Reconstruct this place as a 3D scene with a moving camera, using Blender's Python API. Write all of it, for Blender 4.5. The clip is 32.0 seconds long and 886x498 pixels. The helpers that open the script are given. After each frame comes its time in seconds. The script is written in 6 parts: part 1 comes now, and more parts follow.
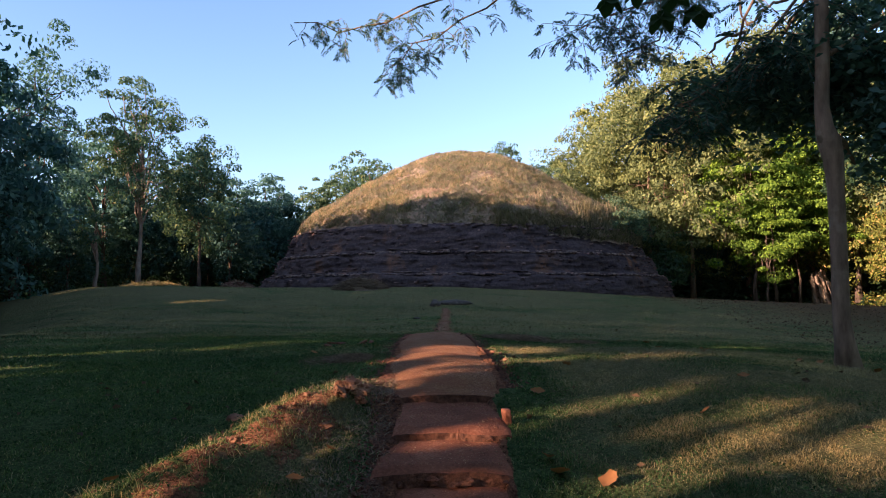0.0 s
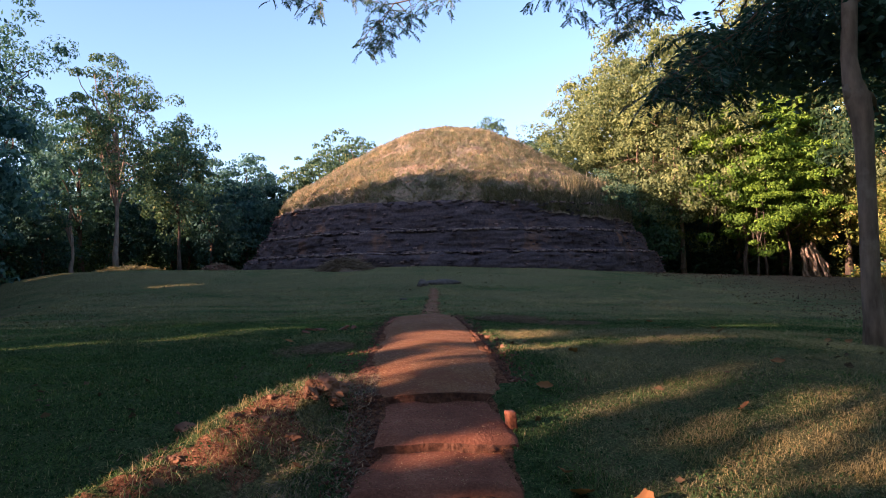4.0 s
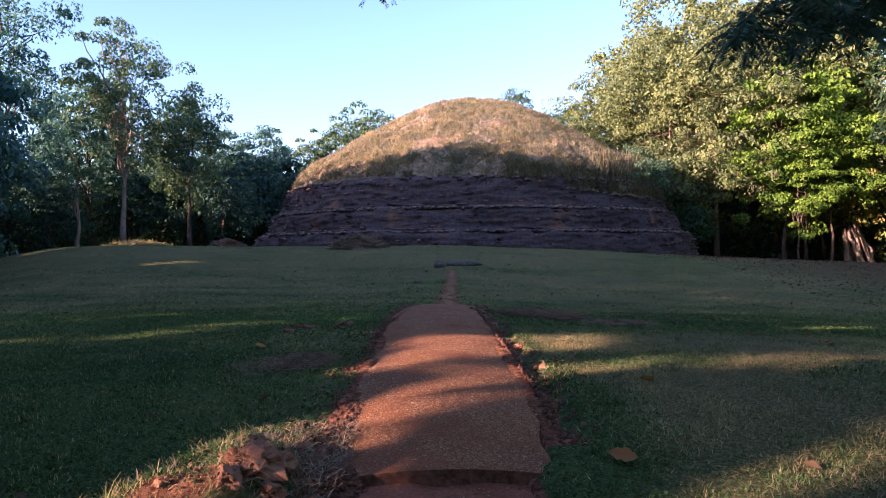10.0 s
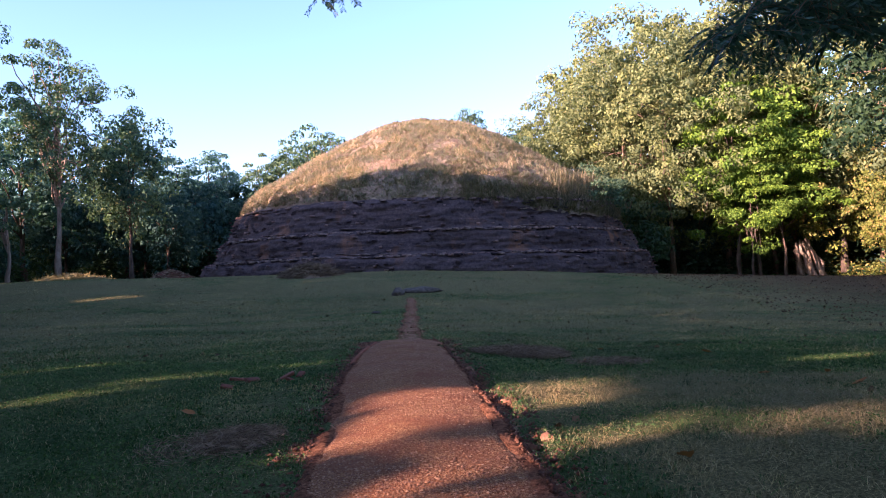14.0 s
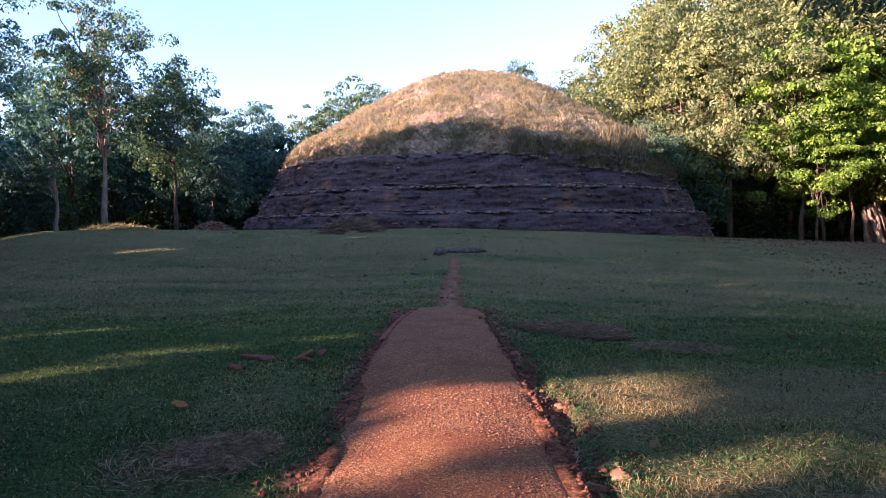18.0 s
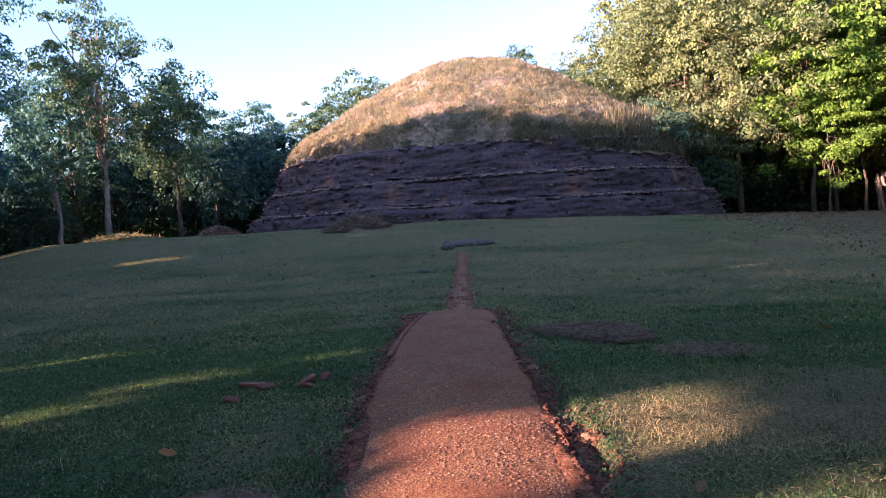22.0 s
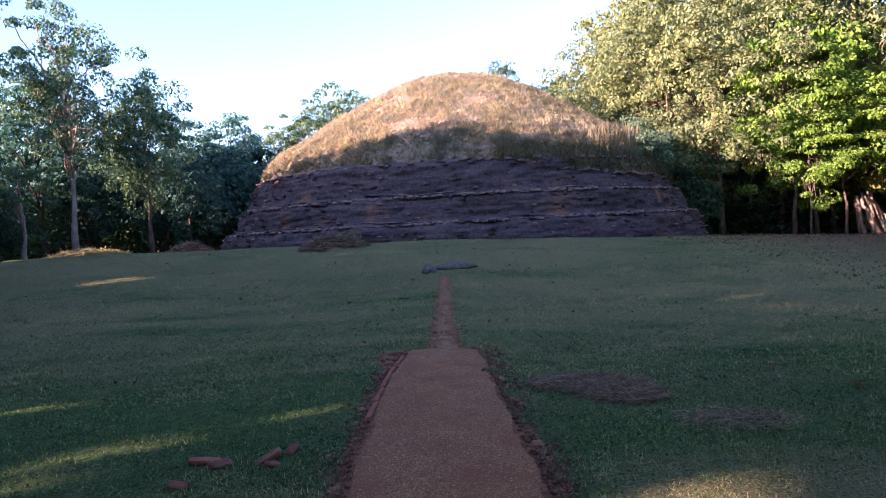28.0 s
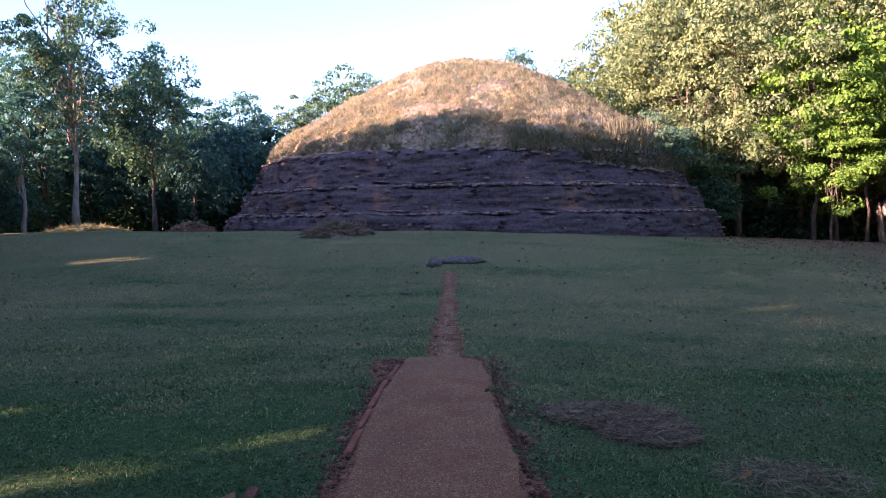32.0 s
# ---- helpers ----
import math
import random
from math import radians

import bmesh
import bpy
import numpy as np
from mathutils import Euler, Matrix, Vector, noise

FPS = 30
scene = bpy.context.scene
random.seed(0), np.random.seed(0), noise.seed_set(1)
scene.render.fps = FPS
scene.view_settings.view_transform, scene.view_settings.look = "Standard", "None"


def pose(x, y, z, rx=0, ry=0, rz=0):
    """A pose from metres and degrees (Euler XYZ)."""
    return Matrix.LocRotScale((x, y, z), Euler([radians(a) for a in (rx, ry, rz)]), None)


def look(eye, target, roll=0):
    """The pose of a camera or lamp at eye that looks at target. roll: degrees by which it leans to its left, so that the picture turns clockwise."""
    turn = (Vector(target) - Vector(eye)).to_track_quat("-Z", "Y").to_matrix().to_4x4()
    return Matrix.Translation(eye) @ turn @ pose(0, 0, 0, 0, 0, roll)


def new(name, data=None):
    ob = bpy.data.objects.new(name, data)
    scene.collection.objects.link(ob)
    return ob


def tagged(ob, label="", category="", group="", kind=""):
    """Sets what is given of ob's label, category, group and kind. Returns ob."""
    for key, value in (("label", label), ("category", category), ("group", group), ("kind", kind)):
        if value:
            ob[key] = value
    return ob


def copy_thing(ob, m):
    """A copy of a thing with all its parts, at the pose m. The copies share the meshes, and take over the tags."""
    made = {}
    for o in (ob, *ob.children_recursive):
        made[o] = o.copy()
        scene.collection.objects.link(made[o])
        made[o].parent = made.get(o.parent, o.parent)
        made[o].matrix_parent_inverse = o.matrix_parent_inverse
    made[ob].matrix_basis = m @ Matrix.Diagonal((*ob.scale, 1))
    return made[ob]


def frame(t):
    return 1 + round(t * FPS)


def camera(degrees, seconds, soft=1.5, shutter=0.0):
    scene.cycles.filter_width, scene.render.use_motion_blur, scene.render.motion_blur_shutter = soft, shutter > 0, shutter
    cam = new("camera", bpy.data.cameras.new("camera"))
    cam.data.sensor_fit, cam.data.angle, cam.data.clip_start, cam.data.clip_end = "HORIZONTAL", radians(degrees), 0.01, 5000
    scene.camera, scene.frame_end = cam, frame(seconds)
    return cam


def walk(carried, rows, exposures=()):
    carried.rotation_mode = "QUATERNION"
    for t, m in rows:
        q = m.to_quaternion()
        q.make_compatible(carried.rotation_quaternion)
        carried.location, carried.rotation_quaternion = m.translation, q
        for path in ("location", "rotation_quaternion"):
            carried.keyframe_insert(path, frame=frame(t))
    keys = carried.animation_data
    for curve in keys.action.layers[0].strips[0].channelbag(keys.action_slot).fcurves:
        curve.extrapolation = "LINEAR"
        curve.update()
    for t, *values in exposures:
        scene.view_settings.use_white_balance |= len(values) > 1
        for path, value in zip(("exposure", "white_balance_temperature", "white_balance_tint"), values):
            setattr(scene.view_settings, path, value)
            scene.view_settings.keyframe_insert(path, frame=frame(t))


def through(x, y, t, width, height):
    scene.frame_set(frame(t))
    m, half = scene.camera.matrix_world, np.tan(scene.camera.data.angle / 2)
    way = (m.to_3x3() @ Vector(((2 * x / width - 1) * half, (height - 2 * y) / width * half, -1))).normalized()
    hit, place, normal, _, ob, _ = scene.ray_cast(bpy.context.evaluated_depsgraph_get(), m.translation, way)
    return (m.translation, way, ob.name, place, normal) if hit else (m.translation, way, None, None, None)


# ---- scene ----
cam = camera(64.8, 32.0, soft=1.0)
PATH = [
    (0, (-0.131, 1.187, 1.337), (-0.079, 3.182, 1.463), -0.9),
    (0.5, (-0.162, 1.239, 1.342), (-0.063, 3.234, 1.452), -0.9),
    (1, (-0.201, 1.296, 1.324), (-0.043, 3.287, 1.424), -1.1),
    (1.5, (-0.174, 1.393, 1.316), (-0.012, 3.385, 1.389), -1.5),
    (2, (-0.103, 1.578, 1.324), (0.017, 3.573, 1.389), -0.0),
    (2.5, (-0.063, 1.666, 1.324), (0.005, 3.663, 1.4), -0.4),
    (3, (-0.09, 1.808, 1.329), (-0.03, 3.807, 1.389), -0.7),
    (3.5, (-0.125, 1.917, 1.341), (-0.034, 3.914, 1.415), -2.1),
    (5.5, (-0.107, 2.532, 1.345), (-0.025, 4.53, 1.366), -0.9),
    (6, (-0.16, 2.693, 1.379), (-0.036, 4.689, 1.432), -2.0),
    (6.5, (-0.131, 2.807, 1.366), (-0.008, 4.802, 1.421), -1.6),
    (7, (-0.051, 2.987, 1.376), (0.044, 4.984, 1.426), -1.4),
    (7.5, (-0.027, 3.13, 1.37), (0.035, 5.129, 1.379), -1.6),
    (8, (-0.063, 3.344, 1.387), (-0.005, 5.343, 1.378), -1.0),
    (8.5, (-0.1, 3.461, 1.395), (-0.012, 5.459, 1.411), -2.3),
    (9, (-0.094, 3.573, 1.387), (0.029, 5.569, 1.376), -1.6),
    (9.5, (-0.045, 3.753, 1.408), (0.044, 5.751, 1.418), -0.2),
    (10, (-0.027, 3.873, 1.42), (0.003, 5.872, 1.423), -1.1),
    (10.5, (-0.067, 4.056, 1.445), (-0.013, 6.055, 1.436), -1.1),
    (11, (-0.109, 4.166, 1.454), (0.046, 6.16, 1.454), -2.0),
    (11.5, (-0.114, 4.254, 1.454), (0.064, 6.246, 1.416), -2.8),
    (12, (-0.057, 4.433, 1.473), (0.094, 6.427, 1.439), -1.5),
    (12.5, (-0.025, 4.505, 1.492), (0.088, 6.502, 1.487), -1.7),
    (13, (-0.03, 4.623, 1.491), (0.053, 6.621, 1.496), -1.6),
    (13.5, (-0.073, 4.772, 1.525), (0.058, 6.767, 1.566), -1.8),
    (14, (-0.101, 4.852, 1.531), (0.062, 6.845, 1.593), -2.7),
    (14.5, (-0.048, 5.043, 1.53), (0.083, 7.039, 1.567), -1.9),
    (16.5, (-0.087, 5.525, 1.6), (0.122, 7.513, 1.528), -2.8),
    (17, (-0.056, 5.626, 1.601), (0.101, 7.619, 1.528), -1.9),
    (17.5, (-0.012, 5.695, 1.62), (0.04, 7.693, 1.554), -2.0),
    (18, (-0.018, 5.781, 1.623), (0.012, 7.78, 1.562), -1.4),
    (18.5, (-0.054, 5.884, 1.664), (-0.013, 7.883, 1.61), -2.1),
    (19, (-0.09, 5.993, 1.726), (0.062, 7.986, 1.644), -2.5),
    (19.5, (-0.089, 6.053, 1.735), (0.086, 8.043, 1.633), -2.1),
    (20, (-0.051, 6.112, 1.739), (0.102, 8.104, 1.63), -2.2),
    (20.5, (-0.012, 6.16, 1.762), (0.087, 8.155, 1.651), -2.7),
    (21, (0.006, 6.175, 1.762), (0.069, 8.17, 1.641), -4.3),
    (21.5, (0.016, 6.189, 1.761), (0.048, 8.186, 1.656), -4.3),
    (22, (0.018, 6.187, 1.76), (0.022, 8.185, 1.668), -4.6),
    (22.5, (0.016, 6.171, 1.763), (0.021, 8.169, 1.672), -4.0),
    (23, (0.022, 6.184, 1.758), (0.026, 8.181, 1.657), -4.1),
    (23.5, (0.026, 6.2, 1.755), (0.045, 8.197, 1.639), -3.4),
    (24, (0.011, 6.297, 1.752), (0.035, 8.292, 1.615), -2.9),
    (24.5, (-0.022, 6.431, 1.827), (0.048, 8.426, 1.696), -3.0),
    (26.5, (0.019, 6.679, 1.867), (0.03, 8.678, 1.789), -2.4),
    (27, (0.002, 6.815, 1.874), (-0.01, 8.813, 1.784), -3.1),
    (27.5, (-0.026, 6.88, 1.961), (0.007, 8.879, 1.889), -2.6),
    (28, (-0.041, 6.937, 1.978), (0.029, 8.934, 1.919), -3.9),
    (28.5, (-0.01, 7.034, 1.979), (0.076, 9.031, 1.901), -3.8),
    (29, (0.033, 7.149, 2.015), (0.097, 9.145, 1.924), -3.2),
    (29.5, (0.035, 7.241, 2.01), (0.053, 9.238, 1.887), -2.9),
    (30, (-0.001, 7.365, 2.051), (0.087, 9.36, 1.928), -4.2),
    (30.5, (-0.014, 7.431, 2.041), (0.101, 9.424, 1.924), -4.2),
    (31, (0.021, 7.601, 2.046), (0.121, 9.594, 1.907), -2.0),
    (31.5, (0.048, 7.693, 2.054), (0.103, 9.689, 1.946), -1.8),
    (32, (0.029, 7.759, 2.065), (0.074, 9.756, 1.973), -1.5),
]
EXPOSURES = [(0.0, 1.71, 5920, 21), (6.0, 2.0, 5840, 28.3), (9.0, 2.1, 5550, 32.5), (13.0, 2.2, 5470, 34.5), (19.0, 2.44, 5450, 35.5), (24.0, 2.53, 5350, 36.5), (32.0, 2.68, 5290, 36.5)]
walk(cam, [(t, look(eye, target, roll)) for t, eye, target, roll in PATH], EXPOSURES)

# ---- world, sun, exposure ----
SUN_TURN, SUN_UP = radians(28.0), radians(14.0)
SUN_WAY = Vector((math.cos(SUN_TURN) * math.cos(SUN_UP), math.sin(SUN_TURN) * math.cos(SUN_UP), -math.sin(SUN_UP)))
world = bpy.data.worlds.new("world")
scene.world = world
world.use_nodes = True
wn, wl = world.node_tree.nodes, world.node_tree.links
sky = wn.new("ShaderNodeTexSky")
sky.sky_type, sky.sun_disc = "NISHITA", False
sky.sun_elevation, sky.sun_rotation = SUN_UP, math.atan2(-SUN_WAY.x, -SUN_WAY.y)
sky.air_density, sky.dust_density, sky.ozone_density = 1.0, 0.6, 1.8
wl.new(sky.outputs[0], wn["Background"].inputs[0])
wn["Background"].inputs[1].default_value = 0.105
sun = new("sun", bpy.data.lights.new("sun", "SUN"))
sun.data.energy, sun.data.angle, sun.data.color = 5.0, radians(0.55), (1.0, 0.70, 0.47)
sun.matrix_world = look((-40, -20, 30), Vector((-40, -20, 30)) + SUN_WAY)

# ---- small tools ----

def hash01(ix, iy, iz, seed):
    n = (ix * 374761393 + iy * 668265263 + iz * 2147483647 + seed * 1274126177) & 0xFFFFFFFF
    n = ((n ^ (n >> 13)) * 1274126177) & 0xFFFFFFFF
    n = ((n ^ (n >> 16)) * 2246822519) & 0xFFFFFFFF
    return ((n ^ (n >> 15)) & 0xFFFFFF) / float(0xFFFFFF)


def vnoise(x, y, z=0.0, seed=0):
    """Smooth value noise from -1 to 1 on arrays."""
    x, y, z = np.broadcast_arrays(np.asarray(x, float), np.asarray(y, float), np.asarray(z, float))
    ix, iy, iz = (np.floor(v).astype(np.int64) for v in (x, y, z))
    fx, fy, fz = x - ix, y - iy, z - iz
    fx, fy, fz = (f * f * (3 - 2 * f) for f in (fx, fy, fz))
    out = 0.0
    for dx in (0, 1):
        for dy in (0, 1):
            for dz in (0, 1):
                w = (fx if dx else 1 - fx) * (fy if dy else 1 - fy) * (fz if dz else 1 - fz)
                out = out + w * hash01(ix + dx, iy + dy, iz + dz, seed)
    return 2 * out - 1


def fbm(x, y, z=0.0, seed=0, octaves=3):
    return sum(vnoise(np.asarray(x) * 2**k, np.asarray(y) * 2**k, np.asarray(z) * 2**k, seed + 11 * k) / 2**k for k in range(octaves))


def mesh_of(name, verts, faces, material=None, smooth=False):
    me = bpy.data.meshes.new(name)
    verts = np.asarray(verts, np.float32).reshape(-1, 3)
    if isinstance(faces, np.ndarray):
        count, size = faces.shape
        me.vertices.add(len(verts))
        me.vertices.foreach_set("co", verts.ravel())
        me.loops.add(count * size)
        me.loops.foreach_set("vertex_index", faces.astype(np.int32).ravel())
        me.polygons.add(count)
        me.polygons.foreach_set("loop_start", np.arange(0, count * size, size, dtype=np.int32))
        me.update(calc_edges=True)
    else:
        me.from_pydata([tuple(v) for v in verts.tolist()], [], faces)
        me.update()
    if material:
        me.materials.append(material)
    if smooth:
        me.polygons.foreach_set("use_smooth", np.ones(len(me.polygons), bool))
    return me


def part(name, me, parent=None, label="", kind=""):
    """One mesh object under a thing or a part."""
    ob = new(name, me)
    if parent is not None:
        ob.parent = parent
    return tagged(ob, label, "", "", kind)


def thing(name, label, category, group="", at=(0, 0, 0), turn=0.0):
    ob = new(name)
    ob.matrix_basis = pose(*at, 0, 0, turn)
    return tagged(ob, label, category, group)


def tube(points, radii, sides=7, cap=True):
    """Vertices and faces of a tapered tube along points."""
    points = [Vector(p) for p in points]
    verts, faces = [], []
    for i, p in enumerate(points):
        way = (points[min(i + 1, len(points) - 1)] - points[max(i - 1, 0)]).normalized()
        side = way.cross(Vector((0.13, 0.21, 1.0) if abs(way.z) < 0.9 else (1.0, 0.1, 0.0))).normalized()
        up = side.cross(way)
        for k in range(sides):
            a = 2 * math.pi * k / sides
            verts.append(p + radii[i] * (math.cos(a) * side + math.sin(a) * up))
    for i in range(len(points) - 1):
        for k in range(sides):
            a, b = i * sides + k, i * sides + (k + 1) % sides
            faces.append((a, b, b + sides, a + sides))
    if cap:
        faces.append(tuple(range(sides - 1, -1, -1)))
        faces.append(tuple(range((len(points) - 1) * sides, len(points) * sides)))
    return verts, faces


def join(pieces):
    verts, faces = [], []
    for v, f in pieces:
        n = len(verts)
        verts += list(v)
        faces += [tuple(i + n for i in face) for face in f]
    return verts, faces


def leaf_cloud(centres, size, rng, flat=0.5, aspect=2.0, fold=0.25):
    """Leaves as folded diamonds of two triangles each, one at every centre."""
    n = len(centres)
    way = rng.normal(size=(n, 3))
    way[:, 2] = way[:, 2] * flat - 0.25
    way /= np.linalg.norm(way, axis=1, keepdims=True)
    side = np.cross(way, rng.normal(size=(n, 3)) * (1, 1, 1) + (0, 0, 1.2))
    side /= np.linalg.norm(side, axis=1, keepdims=True)
    up = np.cross(side, way)
    s = size * rng.uniform(0.6, 1.3, (n, 1))
    a, b = centres - way * s / 2, centres + way * s / 2
    c = centres + side * s / aspect / 2 + up * s * fold / 2
    d = centres - side * s / aspect / 2 + up * s * fold / 2
    verts = np.stack([a, c, b, d], 1).reshape(-1, 3)
    k = np.arange(n)[:, None] * 4
    return verts, np.concatenate([k + (0, 1, 2), k + (0, 2, 3)], 0).reshape(-1, 3)


# ---- materials ----
def material(name, rough=0.9, spec=0.3):
    m = bpy.data.materials.new(name)
    m.use_nodes = True
    b = m.node_tree.nodes["Principled BSDF"]
    b.inputs["Roughness"].default_value = rough
    b.inputs["Specular IOR Level"].default_value = spec
    return m, m.node_tree.nodes, m.node_tree.links, b


def texture(nodes, links, scale, detail=6.0, coords="Object", stretch=None, rough=0.6):
    t = nodes.new("ShaderNodeTexNoise")
    t.inputs["Scale"].default_value, t.inputs["Detail"].default_value, t.inputs["Roughness"].default_value = scale, detail, rough
    c = nodes.new("ShaderNodeTexCoord")
    if stretch:
        m = nodes.new("ShaderNodeMapping")
        m.inputs["Scale"].default_value = stretch
        links.new(c.outputs[coords], m.inputs[0])
        links.new(m.outputs[0], t.inputs["Vector"])
    else:
        links.new(c.outputs[coords], t.inputs["Vector"])
    return t.outputs[0]


def ramp(nodes, links, value, stops):
    r = nodes.new("ShaderNodeValToRGB")
    while len(r.color_ramp.elements) < len(stops):
        r.color_ramp.elements.new(0.5)
    for e, (p, c) in zip(r.color_ramp.elements, stops):
        e.position, e.color = p, (*c, 1) if len(c) == 3 else c
    links.new(value, r.inputs[0])
    return r.outputs[0]


def mix(nodes, links, factor, a, b, mode="MIX"):
    m = nodes.new("ShaderNodeMix")
    m.data_type, m.blend_type = "RGBA", mode
    for socket, v in ((m.inputs[0], factor), (m.inputs[6], a), (m.inputs[7], b)):
        if hasattr(v, "is_linked"):
            links.new(v, socket)
        elif isinstance(v, tuple):
            socket.default_value = (*v, 1)
        else:
            socket.default_value = v
    return m.outputs[2]


def bump(nodes, links, bsdf, height, strength=0.6, distance=0.02):
    b = nodes.new("ShaderNodeBump")
    b.inputs["Strength"].default_value, b.inputs["Distance"].default_value = strength, distance
    links.new(height, b.inputs["Height"])
    links.new(b.outputs[0], bsdf.inputs["Normal"])


def leaf_material(name, dark, light, dry=None, dry_share=0.1, through=0.35, gloss=0.35, tone_scale=0.25, tone=0.25, rough=0.5):
    """A leaf that lets some light through, its colour varied leaf by leaf and in broad patches."""
    m, n, l, b = material(name, rough, gloss)
    isl = n.new("ShaderNodeNewGeometry").outputs["Random Per Island"]
    col = ramp(n, l, isl, [(0.0, dark), (1.0, light)])
    broad = ramp(n, l, texture(n, l, tone_scale, 3.0), [(0.35, (0.95 - tone, 1.03 - tone, 1.1 - tone)), (0.65, (0.95 + tone, 0.92 + tone, 0.7 + tone))])
    col = mix(n, l, 1.0, col, broad, "MULTIPLY")
    if dry:
        pick = ramp(n, l, isl, [(0.0, (0, 0, 0)), (1 - dry_share, (0, 0, 0)), (min(0.999, 1.02 - dry_share), (1, 1, 1))])
        col = mix(n, l, pick, col, dry)
    l.new(col, b.inputs["Base Color"])
    t = n.new("ShaderNodeBsdfTranslucent")
    l.new(mix(n, l, 1.0, col, (1.1, 1.3, 0.65), "MULTIPLY"), t.inputs[0])
    s = n.new("ShaderNodeMixShader")
    s.inputs[0].default_value = through
    l.new(b.outputs[0], s.inputs[1])
    l.new(t.outputs[0], s.inputs[2])
    l.new(s.outputs[0], n["Material Output"].inputs[0])
    return m


def bark_material(name, dark, light, patch):
    m, n, l, b = material(name, 0.95, 0.05)
    grain = texture(n, l, 9.0, 8.0, stretch=(1, 1, 0.25))
    col = ramp(n, l, grain, [(0.3, dark), (0.7, light)])
    lichen = ramp(n, l, texture(n, l, 2.2, 4.0), [(0.55, (0, 0, 0)), (0.68, (1, 1, 1))])
    l.new(mix(n, l, lichen, col, patch), b.inputs["Base Color"])
    bump(n, l, b, grain, 0.8, 0.03)
    return m


M_BARK = bark_material("bark_grey_brown", (0.10, 0.066, 0.042), (0.30, 0.20, 0.125), (0.33, 0.25, 0.17))
M_BARK_NEAR = bark_material("bark_rough_brown", (0.12, 0.08, 0.054), (0.37, 0.25, 0.162), (0.38, 0.28, 0.19))
M_BARK_DARK = bark_material("bark_dark", (0.045, 0.032, 0.024), (0.15, 0.105, 0.075), (0.16, 0.13, 0.10))
M_BARK_PALE = bark_material("bark_pale", (0.15, 0.10, 0.07), (0.38, 0.28, 0.20), (0.32, 0.26, 0.20))
M_TWIG, tn, tl, tb = material("dry_twig", 0.9, 0.2)
tl.new(ramp(tn, tl, tn.new("ShaderNodeNewGeometry").outputs["Random Per Island"], [(0, (0.085, 0.055, 0.034)), (1, (0.36, 0.245, 0.14))]), tb.inputs[0])
# lowered so that shade below the trees is part of this leaf colour
M_LEAF_DARK = leaf_material("leaf_dark_green_shaded", (0.02, 0.042, 0.021), (0.055, 0.09, 0.037), None, 0.1, 0.25, 0.12)
# bluish haze and sky light over the wood are put into this leaf colour
M_LEAF_BLUE = leaf_material("leaf_blue_green_hazed", (0.042, 0.094, 0.09), (0.14, 0.225, 0.185), None, 0.1, 0.25, 0.03)
# darker copy of the blue-green leaf, with shade put into its colour
M_LEAF_SHADED = leaf_material("leaf_blue_green_shaded", (0.026, 0.06, 0.055), (0.085, 0.145, 0.115), None, 0.1, 0.25, 0.03)
M_LEAF_OLIVE = leaf_material("leaf_olive", (0.092, 0.11, 0.046), (0.26, 0.272, 0.108), (0.30, 0.27, 0.11), 0.03, 0.22, 0.06)
M_LEAF_BRIGHT = leaf_material("leaf_bright_green", (0.058, 0.112, 0.015), (0.22, 0.31, 0.042), None, 0.1, 0.22, 0.08)
M_LEAF_YELLOW = leaf_material("leaf_turning_yellow", (0.11, 0.13, 0.026), (0.31, 0.29, 0.065), (0.44, 0.28, 0.09), 0.12, 0.22, 0.08)
# blue of the sky's light is mixed into this leaf colour
M_LEAF_FINE = leaf_material("leaf_fine_feathery_skylit", (0.065, 0.115, 0.105), (0.14, 0.21, 0.18))


def masked(nodes, name):
    a = nodes.new("ShaderNodeAttribute")
    a.attribute_name = name
    return a.outputs["Fac"]


# mown tropical lawn with bare red soil where it is worn
M_GROUND, gn, gl, gb = material("lawn_and_soil", 1.0, 0.0)
fine, mid, broad = texture(gn, gl, 60.0, 8.0, rough=0.7), texture(gn, gl, 4.5, 6.0), texture(gn, gl, 0.45, 4.0, stretch=(0.5, 1.4, 1))
green = ramp(gn, gl, fine, [(0.3, (0.026, 0.045, 0.016)), (0.52, (0.08, 0.12, 0.042)), (0.72, (0.22, 0.235, 0.09))])
straw = ramp(gn, gl, fine, [(0.3, (0.08, 0.067, 0.031)), (0.7, (0.39, 0.315, 0.148))])
gate = ramp(gn, gl, masked(gn, "dry"), [(0.0, (0.15, 0.15, 0.15)), (0.25, (1, 1, 1))])
clump = texture(gn, gl, 16.0, 5.0, rough=0.65)
green = mix(gn, gl, ramp(gn, gl, clump, [(0.34, (0.7, 0.7, 0.7)), (0.5, (0, 0, 0))]), green, (0.02, 0.03, 0.011))
lawn = mix(gn, gl, mix(gn, gl, 1.0, ramp(gn, gl, broad, [(0.42, (0, 0, 0)), (0.64, (0.75, 0.75, 0.75))]), gate, "MULTIPLY"), green, straw)
lawn = mix(gn, gl, mix(gn, gl, 1.0, ramp(gn, gl, mid, [(0.56, (0, 0, 0)), (0.72, (0.6, 0.6, 0.6))]), gate, "MULTIPLY"), lawn, straw)
hay = ramp(gn, gl, fine, [(0.3, (0.05, 0.044, 0.019)), (0.5, (0.165, 0.14, 0.061)), (0.72, (0.40, 0.315, 0.145))])
part_dry = gn.new("ShaderNodeMath")
part_dry.operation = "MULTIPLY_ADD"
gl.new(texture(gn, gl, 2.6, 6.0), part_dry.inputs[0])
part_dry.inputs[1].default_value = 0.8
